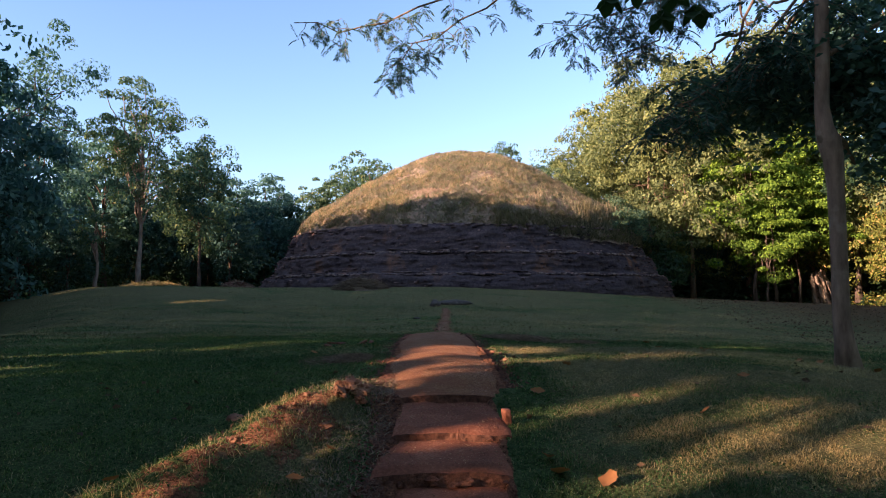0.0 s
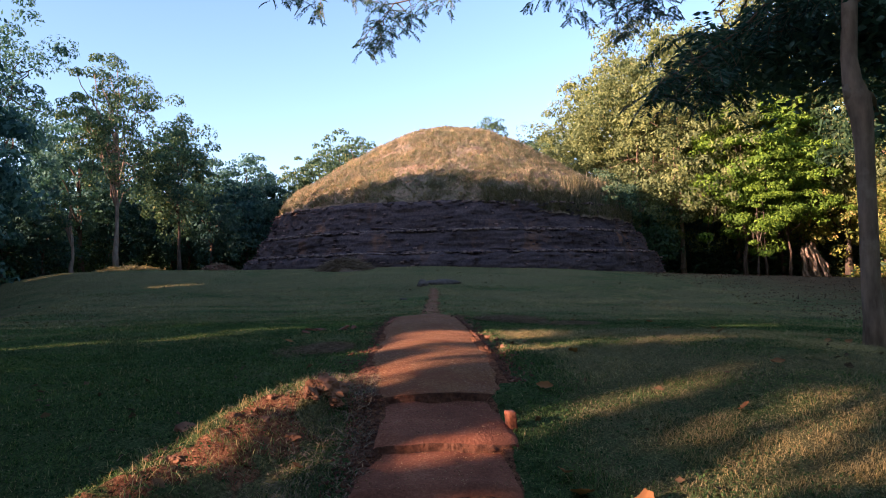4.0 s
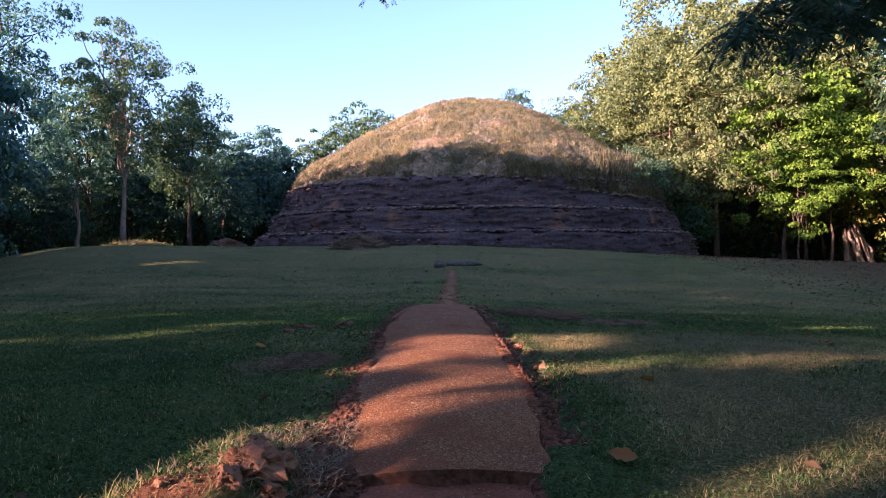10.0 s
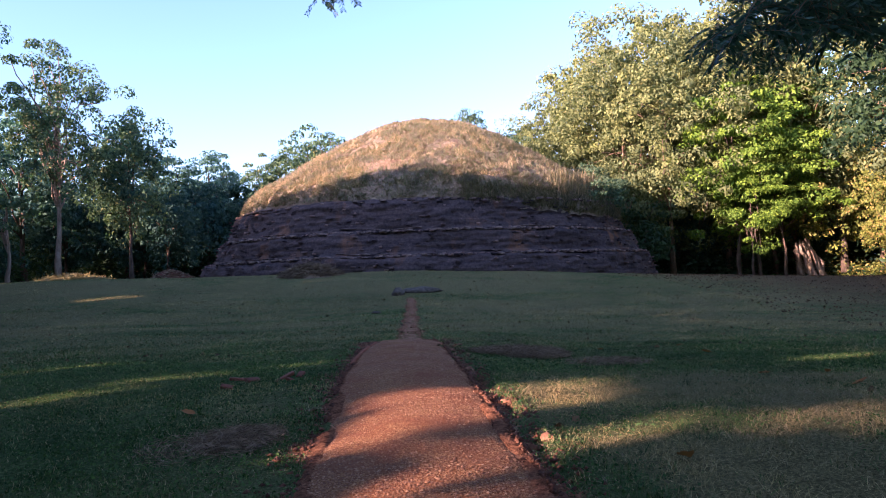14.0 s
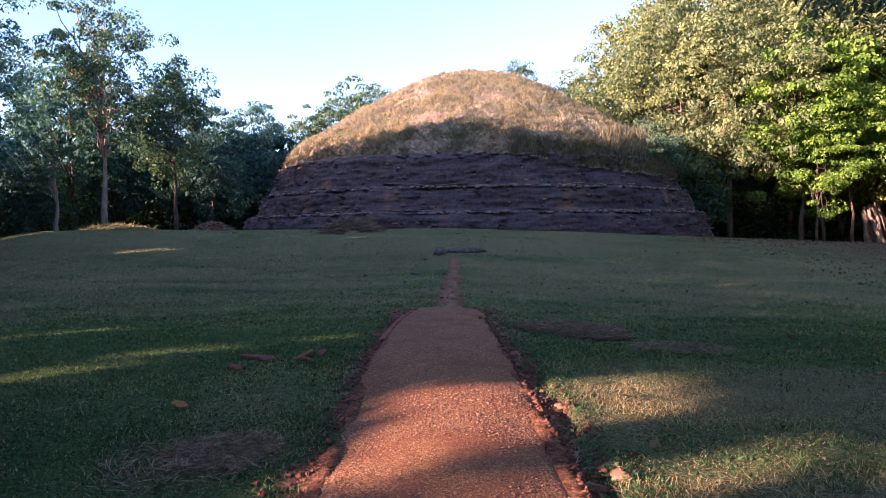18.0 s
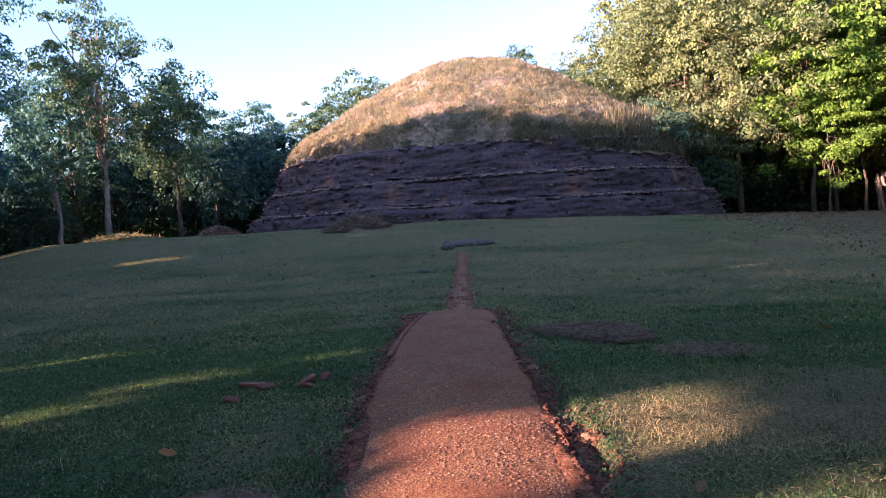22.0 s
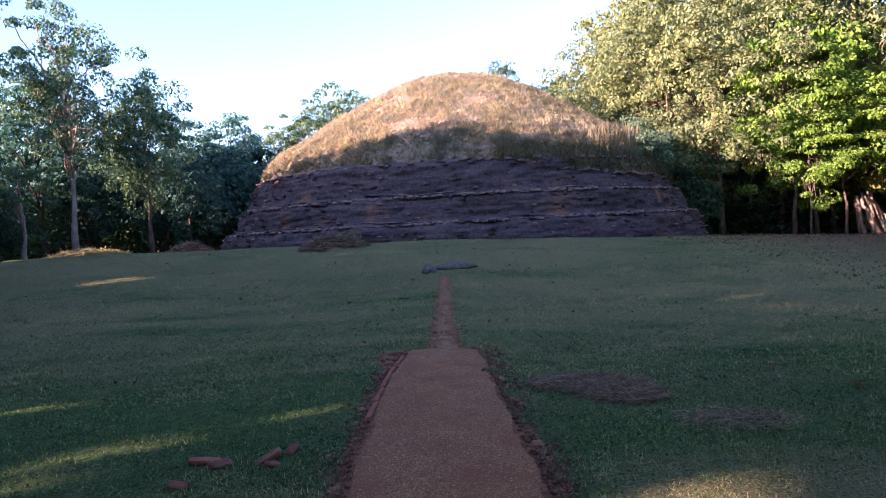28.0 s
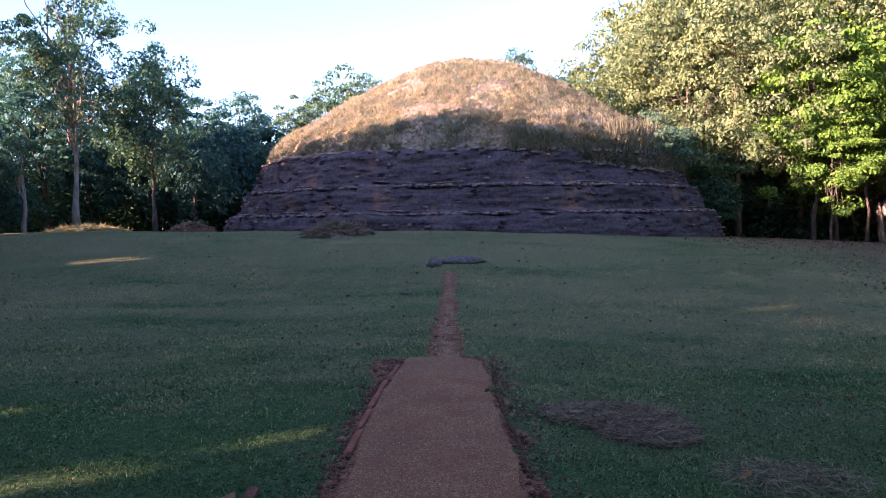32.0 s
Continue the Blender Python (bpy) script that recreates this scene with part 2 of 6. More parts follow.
gl.new(masked(gn, "dry"), part_dry.inputs[2])
lawn = mix(gn, gl, ramp(gn, gl, part_dry.outputs[0], [(0.52, (0, 0, 0)), (0.82, (0.85, 0.85, 0.85))]), lawn, hay)
soil = ramp(gn, gl, mix(gn, gl, 0.5, fine, texture(gn, gl, 14.0, 6.0, rough=0.7)), [(0.38, (0.045, 0.02, 0.013)), (0.5, (0.22, 0.095, 0.05)), (0.62, (0.42, 0.195, 0.10))])
leafmould = ramp(gn, gl, fine, [(0.35, (0.06, 0.036, 0.021)), (0.7, (0.2, 0.122, 0.07))])
rough_soil = gn.new("ShaderNodeMath")
rough_soil.operation = "MULTIPLY_ADD"
gl.new(mid, rough_soil.inputs[0])
rough_soil.inputs[1].default_value = 1.3
gl.new(masked(gn, "soil"), rough_soil.inputs[2])
col = mix(gn, gl, ramp(gn, gl, rough_soil.outputs[0], [(0.9, (0, 0, 0)), (1.35, (1, 1, 1))]), lawn, soil)
col = mix(gn, gl, masked(gn, "mould"), col, leafmould)
gl.new(col, gb.inputs["Base Color"])
bump(gn, gl, gb, mix(gn, gl, 0.55, fine, clump), 1.0, 0.07)

# red laterite gravel
M_GRAVEL, pn, pl, pb = material("red_laterite_gravel", 0.95, 0.08)
v = pn.new("ShaderNodeTexVoronoi")
v.inputs["Scale"].default_value = 150.0
pl.new(pn.new("ShaderNodeTexCoord").outputs["Object"], v.inputs["Vector"])
coarse = texture(pn, pl, 3.0, 5.0)
grain = ramp(pn, pl, v.outputs["Color"], [(0.15, (0.15, 0.056, 0.022)), (0.6, (0.305, 0.132, 0.053)), (0.95, (0.50, 0.29, 0.133))])
pl.new(mix(pn, pl, ramp(pn, pl, coarse, [(0.4, (0, 0, 0)), (0.65, (0.7, 0.7, 0.7))]), grain, (0.225, 0.075, 0.035)), pb.inputs["Base Color"])
bump(pn, pl, pb, texture(pn, pl, 85.0, 8.0, rough=0.7), 0.9, 0.014)

M_PEBBLE, bn, bl, bb = material("laterite_pebble", 0.85, 0.3)
bl.new(ramp(bn, bl, bn.new("ShaderNodeNewGeometry").outputs["Random Per Island"], [(0, (0.17, 0.068, 0.033)), (0.85, (0.375, 0.172, 0.078)), (1, (0.50, 0.275, 0.135))]), bb.inputs[0])

M_EARTH, en, el, eb = material("packed_red_earth", 0.95, 0.15)
lump = texture(en, el, 7.0, 8.0)
el.new(ramp(en, el, lump, [(0.3, (0.13, 0.058, 0.032)), (0.7, (0.40, 0.19, 0.10))]), eb.inputs[0])
bump(en, el, eb, lump, 0.9, 0.04)

M_BRICK, kn, kl, kb = material("weathered_brick", 0.9, 0.2)
pit = texture(kn, kl, 14.0, 8.0)
kcol = ramp(kn, kl, pit, [(0.3, (0.11, 0.038, 0.022)), (0.7, (0.32, 0.122, 0.065))])
moss = ramp(kn, kl, texture(kn, kl, 1.1, 5.0), [(0.50, (0, 0, 0)), (0.70, (0.8, 0.8, 0.8))])
kcol = mix(kn, kl, moss, kcol, (0.075, 0.055, 0.05))
kvar = ramp(kn, kl, kn.new("ShaderNodeObjectInfo").outputs["Random"], [(0, (0.75, 0.72, 0.7)), (1, (1.25, 1.15, 1.05))])
kl.new(mix(kn, kl, 1.0, kcol, kvar, "MULTIPLY"), kb.inputs[0])
bump(kn, kl, kb, pit, 0.9, 0.03)

# the ruined brick core of the mound: dark lichen over red brick, in courses
M_RUIN, rn, rl, rb = material("blackened_ruin_brick", 0.95, 0.1)
layer = texture(rn, rl, 2.2, 7.0, stretch=(0.35, 0.35, 3.2))
speck = texture(rn, rl, 9.0, 8.0)
rcol = ramp(rn, rl, mix(rn, rl, 0.5, layer, speck), [(0.36, (0.04, 0.029, 0.03)), (0.58, (0.114, 0.079, 0.071)), (0.8, (0.32, 0.19, 0.14))])
stain = ramp(rn, rl, texture(rn, rl, 0.55, 5.0, stretch=(1, 1, 0.6)), [(0.58, (0, 0, 0)), (0.72, (0.8, 0.8, 0.8))])
rcol = mix(rn, rl, stain, rcol, (0.27, 0.125, 0.06))
rl.new(rcol, rb.inputs[0])
bump(rn, rl, rb, mix(rn, rl, 0.5, layer, speck), 1.0, 0.08)

# soil and dry grass on the dome
M_DOME, dn, dl, db = material("dome_soil_dry_grass", 0.95, 0.1)
tuft = texture(dn, dl, 3.2, 8.0)
dcol = ramp(dn, dl, tuft, [(0.3, (0.15, 0.108, 0.068)), (0.5, (0.26, 0.19, 0.122)), (0.72, (0.42, 0.315, 0.21))])
red = ramp(dn, dl, texture(dn, dl, 0.6, 5.0), [(0.48, (0, 0, 0)), (0.64, (0.75, 0.75, 0.75))])
dl.new(mix(dn, dl, red, dcol, (0.33, 0.19, 0.12)), db.inputs[0])
bump(dn, dl, db, tuft, 1.0, 0.15)

M_STONE, sn, sl, sb = material("grey_granite", 0.95, 0.05)
st = texture(sn, sl, 12.0, 8.0)
sl.new(ramp(sn, sl, st, [(0.3, (0.055, 0.043, 0.032)), (0.7, (0.19, 0.15, 0.115))]), sb.inputs[0])
bump(sn, sl, sb, st, 0.7, 0.02)

M_GRASS = leaf_material("grass_blade_green", (0.031, 0.066, 0.024), (0.165, 0.225, 0.08), (0.40, 0.31, 0.165), 0.1, 0.25, 0.06, 0.5, 0.4, 0.9)
M_STRAW = leaf_material("grass_blade_dry", (0.195, 0.146, 0.071), (0.47, 0.353, 0.18), None, 0.1, 0.2, 0.05, 0.6, 0.35, 0.9)
# green weed, its colour also holding tree shade over the left lawn
M_CLOVER = leaf_material("clover_leaf_shaded", (0.022, 0.053, 0.02), (0.1, 0.158, 0.056), None, 0.1, 0.25, 0.06, 0.8, 0.35, 0.9)
M_DOMEGRASS = leaf_material("dome_tuft", (0.30, 0.22, 0.15), (0.67, 0.51, 0.365), (0.20, 0.235, 0.11), 0.28, 0.1, 0.03, 1.0, 0.3, 0.95)
M_RIM = leaf_material("rim_grass", (0.22, 0.165, 0.105), (0.56, 0.43, 0.29), (0.14, 0.16, 0.07), 0.3, 0.12, 0.03, 0.6, 0.25, 0.95)
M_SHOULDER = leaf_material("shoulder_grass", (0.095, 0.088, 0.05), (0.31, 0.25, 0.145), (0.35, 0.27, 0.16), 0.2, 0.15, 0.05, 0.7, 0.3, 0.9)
M_LEAF_TALL = leaf_material("leaf_grey_olive", (0.046, 0.088, 0.06), (0.17, 0.222, 0.115), (0.26, 0.25, 0.10), 0.05, 0.25, 0.03)
M_LITTER = leaf_material("dark_leaf_litter", (0.07, 0.045, 0.03), (0.2, 0.115, 0.065), None, 0.1, 0.1, 0.03, 2.0, 0.25, 0.85)
M_FALLEN = leaf_material("fallen_leaf", (0.2, 0.078, 0.03), (0.42, 0.18, 0.068), None, 0.1, 0.1, 0.05, 2.0, 0.25, 0.8)

# ---- the lie of the land ----
PROFILE_Y = np.array([-200, -60, 0, 3.6, 4.6, 5.2, 5.8, 6.5, 7.6, 9.7, 11, 13.3, 15.5, 18, 21, 24, 27, 30.5, 34, 45, 60, 200, 3000])
PROFILE_Z = np.array([-1.5, -0.8, -0.15, -0.02, 0.10, 0.24, 0.38, 0.50, 0.60, 0.62, 0.64, 0.58, 0.50, 0.52, 0.63, 0.93, 1.25, 1.58, 1.65, 1.4, 1.2, 1.0, 0.0])
PATH_L, PATH_R, PATH_FROM, PATH_TO = -0.50, 0.52, 6.62, 15.35
BANK_A, BANK_B = Vector((-0.70, 7.0)), Vector((-2.15, 4.1))


def band(v, lo, hi, soft):
    return np.clip((v - lo) / soft, 0, 1) * np.clip((hi - v) / soft, 0, 1)


def land(x, y):
    """Height of the lawn, before path and steps are cut into it."""
    x, y = np.asarray(x, float), np.asarray(y, float)
    z = np.interp(y, PROFILE_Y, PROFILE_Z)
    z = (z + np.interp(y + 0.5, PROFILE_Y, PROFILE_Z) + np.interp(y - 0.5, PROFILE_Y, PROFILE_Z)) / 3
    near = np.clip((y + 5) / 12, 0, 1)
    z = z - near * np.where(x > 0, 0.055 * np.clip(x - 0.6, 0, 22), 0)
    z = z + np.where(x < -8, np.clip((-x - 8) / 10, 0, 1) * band(y, 24, 60, 12) * 0.25, 0)
    z = z - 0.17 * np.clip(-x - 13.8 - 0.45 * np.clip(y - 29, -12, 30), 0, 7) * band(y, 12, 60, 8)
    z = z + 0.05 * vnoise(x / 3.1, y / 3.1, 0, 3) * np.clip(np.abs(x) / 2, 0.2, 1) + 0.15 * vnoise(x / 11, y / 11, 0, 5) * np.clip((np.abs(x) - 3) / 6, 0, 1)
    z = z + 0.03 * np.exp(-(((np.abs(x - 0.02) - 0.5) / 0.3) ** 2)) * band(y, 6.4, 15.6, 0.8)
    z = z + 0.08 * np.exp(-(((x + 0.72) / 0.13) ** 2) - ((y - 6.5) / 0.16) ** 2) * (1 + 0.35 * vnoise(x * 12, y * 12, 0, 9))
    # earth slumped into the corners of the top step
    z = z + 0.07 * np.exp(-(((x + 0.44) / 0.13) ** 2) - ((y - 6.55) / 0.2) ** 2) + 0.05 * np.exp(-(((x - 0.46) / 0.1) ** 2) - ((y - 6.6) / 0.16) ** 2)
    # low swell of the lawn on the sunny side of the path
    z = z + 0.11 * np.exp(-(((x - 2.7) / 1.3) ** 2) - ((y - 8.3) / 1.5) ** 2)
    # bank of loose earth thrown up beside the steps
    ab = BANK_B - BANK_A
    u = ((x - BANK_A.x) * ab.x + (y - BANK_A.y) * ab.y) / ab.length_squared
    off = ((x - BANK_A.x) * ab.y - (y - BANK_A.y) * ab.x) / ab.length
    flat_top = 0.21 * np.clip((u + 0.05) / 0.2, 0, 1)
    beyond = np.where(off < 0, np.maximum(-off - flat_top, 0) / 0.12, off / 0.30)
    z = z + np.exp(-(beyond**2)) * band(u, -0.08, 1.25, 0.2) * (0.135 + 0.045 * vnoise(x * 3, y * 3, 0, 8) + 0.035 * fbm(x * 8, y * 8, 0, 12))
    return z


def soil_mask(x, y):
    x, y = np.asarray(x, float), np.asarray(y, float)
    wob = 0.12 * vnoise(x * 2.2, y * 2.2, 0, 21)
    sides = band(y, PATH_FROM - 2.6, PATH_TO + 0.15, 0.3) * band(x + 1.3 * wob, PATH_L - 0.11, PATH_R + 0.11, 0.10)
    sides = sides * np.where(y < 6.9, np.clip((0.40 - x) / 0.08, 0, 1), 1)
    centre, half = np.interp(y, [15.3, 16.6, 18.4, 20.8, 22.6], [0.20, 0.24, 0.30, 0.41, 0.49]), np.interp(y, [15.3, 18.4, 22.6], [0.20, 0.15, 0.10])
    trail = band(y, 14.6, 23.4, 0.5) * np.clip((half + 0.06 - np.abs(x - centre + wob * 0.5)) / 0.09, 0, 1) * (0.85 + 0.35 * vnoise(x * 3, y * 2, 0, 31))
    ab = BANK_B - BANK_A
    u = ((x - BANK_A.x) * ab.x + (y - BANK_A.y) * ab.y) / ab.length_squared
    off = ((x - BANK_A.x) * ab.y - (y - BANK_A.y) * ab.x) / ab.length
    bank = np.exp(-(((off + 0.14 + wob) / 0.26) ** 2)) * band(u, -0.1, 1.1, 0.1) * np.clip(1.0 + 0.8 * vnoise(x * 4, y * 4, 0, 13), 0.3, 1.5)
    low = band(y, -3, 4.6, 0.8) * np.clip(1.3 - np.abs(x) / 0.55, 0, 1)
    return np.clip(np.maximum.reduce([sides, trail, 0.62 * bank, low]), 0, 1)


def dry_mask(x, y):
    """Where the mown grass lies dead: right of the path, along its edges, and far out in broad drifts."""
    right = band(x + 0.5 * vnoise(y * 0.9, x * 0.9, 0, 33), 0.75, 7.0, 0.5) * band(y, 4.5, 11.2, 0.9) * (0.64 + 0.38 * vnoise(x / 1.4, y / 0.8, 0, 34))
    right = right + 0.15 * np.exp(-(((x - 1.9) / 1.0) ** 2) - ((y - 9.2) / 0.55) ** 2) * (1 + 0.4 * vnoise(x * 3, y * 3, 0, 37))
    edge = band(x, -1.7, PATH_L, 0.5) * band(y, 7.0, 11.5, 0.8) * 0.38
    step_side = band(x, -1.35, -0.45, 0.3) * band(y, 4.2, 6.7, 0.4) * 0.55
    far = np.clip((y - 11) / 8, 0, 1) * (0.72 + 0.3 * vnoise(x / 4.5, y / 1.6, 0, 35) + 0.3 * vnoise(x / 1.6, y / 0.5, 0, 36)) * np.clip((45 - np.abs(x)) / 20, 0, 1)
    return np.clip(np.maximum.reduce([right, 0.6 * edge, far, step_side]), 0, 1)


def ground_z(x, y):
    """Height of the ground sheet, with the beds of the path, the steps and the side trench."""
    x, y = np.asarray(x, float), np.asarray(y, float)
    z = land(x, y)
    edge_l, edge_r = np.interp(y, [11, 13, 15.4], [PATH_L, -0.43, -0.24]), np.interp(y, [11, 13.5, 15.4], [PATH_R, 0.56, 0.68])
    bed = band(y, 4.3, PATH_TO, 0.12) * band(x, np.where(y < 7.2, -0.32, edge_l + 0.09), np.where(y < 6.7, 0.34, edge_r - 0.07), 0.06)
    trench = band(y, 7.0, PATH_TO, 0.3) * band(x, edge_r + 0.01, edge_r + 0.17, 0.06) * (0.055 + 0.04 * vnoise(x * 5, y * 5, 0, 4))
    trench_l = band(y, 7.0, PATH_TO, 0.3) * band(x, edge_l - 0.2, edge_l, 0.06) * (0.012 + 0.012 * vnoise(x * 6, y * 6, 0, 6))
    return z - 0.16 * bed - trench - trench_l


def grid_axis(fine_lo, fine_hi, step, reach, grow=1.12):
    a = [fine_lo, *np.arange(fine_lo + step, fine_hi, step), fine_hi]
    s, hi, lo = step, fine_hi, fine_lo
    while hi < reach:
        s *= grow
        hi += s
        a.append(hi)
    s = step
    while lo > -reach:
        s *= grow
        lo -= s
        a.insert(0, lo)
    return np.array(a)


gx, gy = grid_axis(-3.2, 3.6, 0.06, 2500), grid_axis(2.2, 18.0, 0.07, 2500)
X, Y = np.meshgrid(gx, gy)
Z = ground_z(X, Y) + 0.012 * vnoise(X * 6, Y * 6, 0, 2) * np.clip(3 - np.hypot(X, Y - 9) / 12, 0, 1)
nx, ny = len(gx), len(gy)
k = (np.arange(ny - 1)[:, None] * nx + np.arange(nx - 1)[None, :]).reshape(-1, 1)
ground_me = mesh_of("ground", np.stack([X, Y, Z], -1), k + np.array([[0, 1, nx + 1, nx]]), M_GROUND, True)
for key, values in (("soil", soil_mask(X, Y)), ("dry", 0.5 * dry_mask(X, Y)), ("mould", np.clip(np.maximum((X - 10 + 0.12 * (Y - 20)) / 6, np.maximum(-X - 16, 0) / 4), 0, 1) * np.clip((Y - 8) / 10, 0, 1) * 0.8)):
    att = ground_me.attributes.new(key, "FLOAT", "POINT")
    att.data.foreach_set("value", np.asarray(values, np.float32).ravel())
tagged(new("ground", ground_me), "uneven mown lawn with dry straw patches and worn soil", "ground", kind="structure")


def lie(x, y):
    return float(ground_z(x, y))


# ---- the raised gravel path ----
def path_z(x, y):
    mid, half = (PATH_L + PATH_R) / 2, (PATH_R - PATH_L) / 2
    e = np.clip((np.asarray(x, float) - mid) / half, -1.3, 1.3)
    return land(0, y) + 0.03 - 0.004 - 0.05 * np.clip((np.asarray(y, float) - 14.2) / 1.2, 0, 1) + 0.045 * (1 - e**2) + 0.012 * vnoise(np.asarray(x) * 2.5, np.asarray(y) * 2.5, 0, 41) + 0.02 * vnoise(0.3, np.asarray(y) / 0.9, 0, 42)


def strip(left, right, y0, y1, nxs, nys, zf, thick, edge=0.012, seed=0):
    """A solid slab that follows the land between two long edges."""
    ys = np.linspace(y0, y1, nys)
    us = np.linspace(0, 1, nxs)
    L = left(ys) + edge * vnoise(ys * 4, 0, 0, seed)
    Rr = right(ys) + edge * vnoise(ys * 4, 9, 0, seed + 1)
    XX = L[:, None] * (1 - us) + Rr[:, None] * us
    YY = np.repeat(ys[:, None], nxs, 1)
    ZZ = zf(XX, YY)
    ZZ[:, 0] -= 0.012
    ZZ[:, -1] -= 0.012
    top = np.stack([XX, YY, ZZ], -1).reshape(-1, 3)
    n = nxs * nys
    rim = [i for i in range(nxs)] + [r * nxs + nxs - 1 for r in range(1, nys)] + [n - 1 - i for i in range(1, nxs)] + [r * nxs for r in range(nys - 2, 0, -1)]
    edge_top, low = top[rim], top[rim] - (0, 0, thick)
    faces = [(r * nxs + c, r * nxs + c + 1, (r + 1) * nxs + c + 1, (r + 1) * nxs + c) for r in range(nys - 1) for c in range(nxs - 1)]
    m = len(rim)
    faces += [(n + i, n + m + i, n + m + (i + 1) % m, n + (i + 1) % m) for i in range(m)]
    return np.concatenate([top, edge_top, low]), faces


pv, pf = strip(lambda y: np.interp(y, [6.6, 7.3, 11, 13, 15.4], [-0.36, PATH_L, PATH_L, -0.43, -0.24]), lambda y: np.interp(y, [6.6, 7.4, 11, 13.5, 15.4], [0.42, PATH_R - 0.02, PATH_R, 0.56, 0.68]), PATH_FROM, PATH_TO, 30, 240, path_z, 0.2, 0.03, 50)
garden_path = tagged(new("path", mesh_of("path", pv, pf, M_GRAVEL, True)), "raised straight path of red laterite gravel", "path", kind="structure")

# ---- earthen steps ----
def rough_rock(w, d, h, seed, jag=0.3, level=3):
    """An irregular lump with a flattened foot, standing on z = 0."""
    bm = bmesh.new()
    bmesh.ops.create_icosphere(bm, subdivisions=level, radius=0.5)
    o = Vector((seed * 1.7, seed * 0.9, seed * 0.4))
    for vert in bm.verts:
        c = vert.co.copy()
        k = 1 + jag * noise.noise(c * 2.6 + o) + 0.5 * jag * noise.noise(c * 6.5 + o) + 0.35 * jag * noise.noise(c * 14 + o)
        c = c * k
        for axis in ((1, 0.4, 0.3), (-0.7, 0.8, 0.2), (0.2, -0.9, 0.5), (-0.3, -0.5, 0.9)):
            a = Vector(axis).normalized()
            over = c.dot(a) - 0.40
            if over > 0:
                c -= a * over * 0.8
        vert.co = Vector((c.x * w, c.y * d, max(c.z + 0.32, -0.02) * h))
    me = bpy.data.meshes.new("rock")
    bm.to_mesh(me)
    bm.free()
    return me


def rough_block(w, d, h, seed, wear=0.18, cuts=3):
    """A worn block: a bevelled box with uneven faces, standing on z = 0."""
    bm = bmesh.new()
    bmesh.ops.create_cube(bm, size=1.0)
    bmesh.ops.subdivide_edges(bm, edges=bm.edges[:], cuts=cuts, use_grid_fill=True)
    for vert in bm.verts:
        c = vert.co
        r = max(abs(c.x), abs(c.y), abs(c.z)) / max(c.length, 1e-6)
        c *= 1 - wear * (1 - r) * 1.2
        n = noise.noise_vector(c * 2.7 + Vector((seed, seed * 0.7, 0))) * wear * 0.35
        vert.co = Vector(((c.x + n.x) * w, (c.y + n.y) * d, (c.z + 0.5 + n.z) * h))
    me = bpy.data.meshes.new("block")
    bm.to_mesh(me)
    bm.free()
    return me


# dark rough soil, with some shade of the upright faces in its colour
M_RISER, vn_, vl_, vb_ = material("dark_riser_soil_shaded", 0.95, 0.15)
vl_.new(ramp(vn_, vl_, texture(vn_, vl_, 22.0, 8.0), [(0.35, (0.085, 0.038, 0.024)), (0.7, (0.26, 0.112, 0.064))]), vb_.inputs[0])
bump(vn_, vl_, vb_, texture(vn_, vl_, 40.0, 8.0), 1.0, 0.03)


M_TREAD, hn_, hl_, hb_ = material("trodden_red_earth", 0.95, 0.05)
grit = texture(hn_, hl_, 60.0, 8.0)
hl_.new(ramp(hn_, hl_, mix(hn_, hl_, 0.45, texture(hn_, hl_, 3.5, 6.0), grit), [(0.33, (0.14, 0.05, 0.027)), (0.55, (0.29, 0.105, 0.056)), (0.7, (0.46, 0.20, 0.11))]), hb_.inputs[0])
bump(hn_, hl_, hb_, grit, 0.9, 0.012)


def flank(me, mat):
    """Gives the upright sides of a slab the darker soil, which holds some of their shade."""
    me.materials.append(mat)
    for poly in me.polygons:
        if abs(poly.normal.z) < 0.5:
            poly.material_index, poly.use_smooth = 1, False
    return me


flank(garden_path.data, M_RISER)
STEPS = [(3.9, 4.62, 0.05, 0.08), (4.58, 5.32, 0.15, 0.185), (5.28, 5.90, 0.30, 0.345), (5.86, 6.66, 0.42, 0.475)]
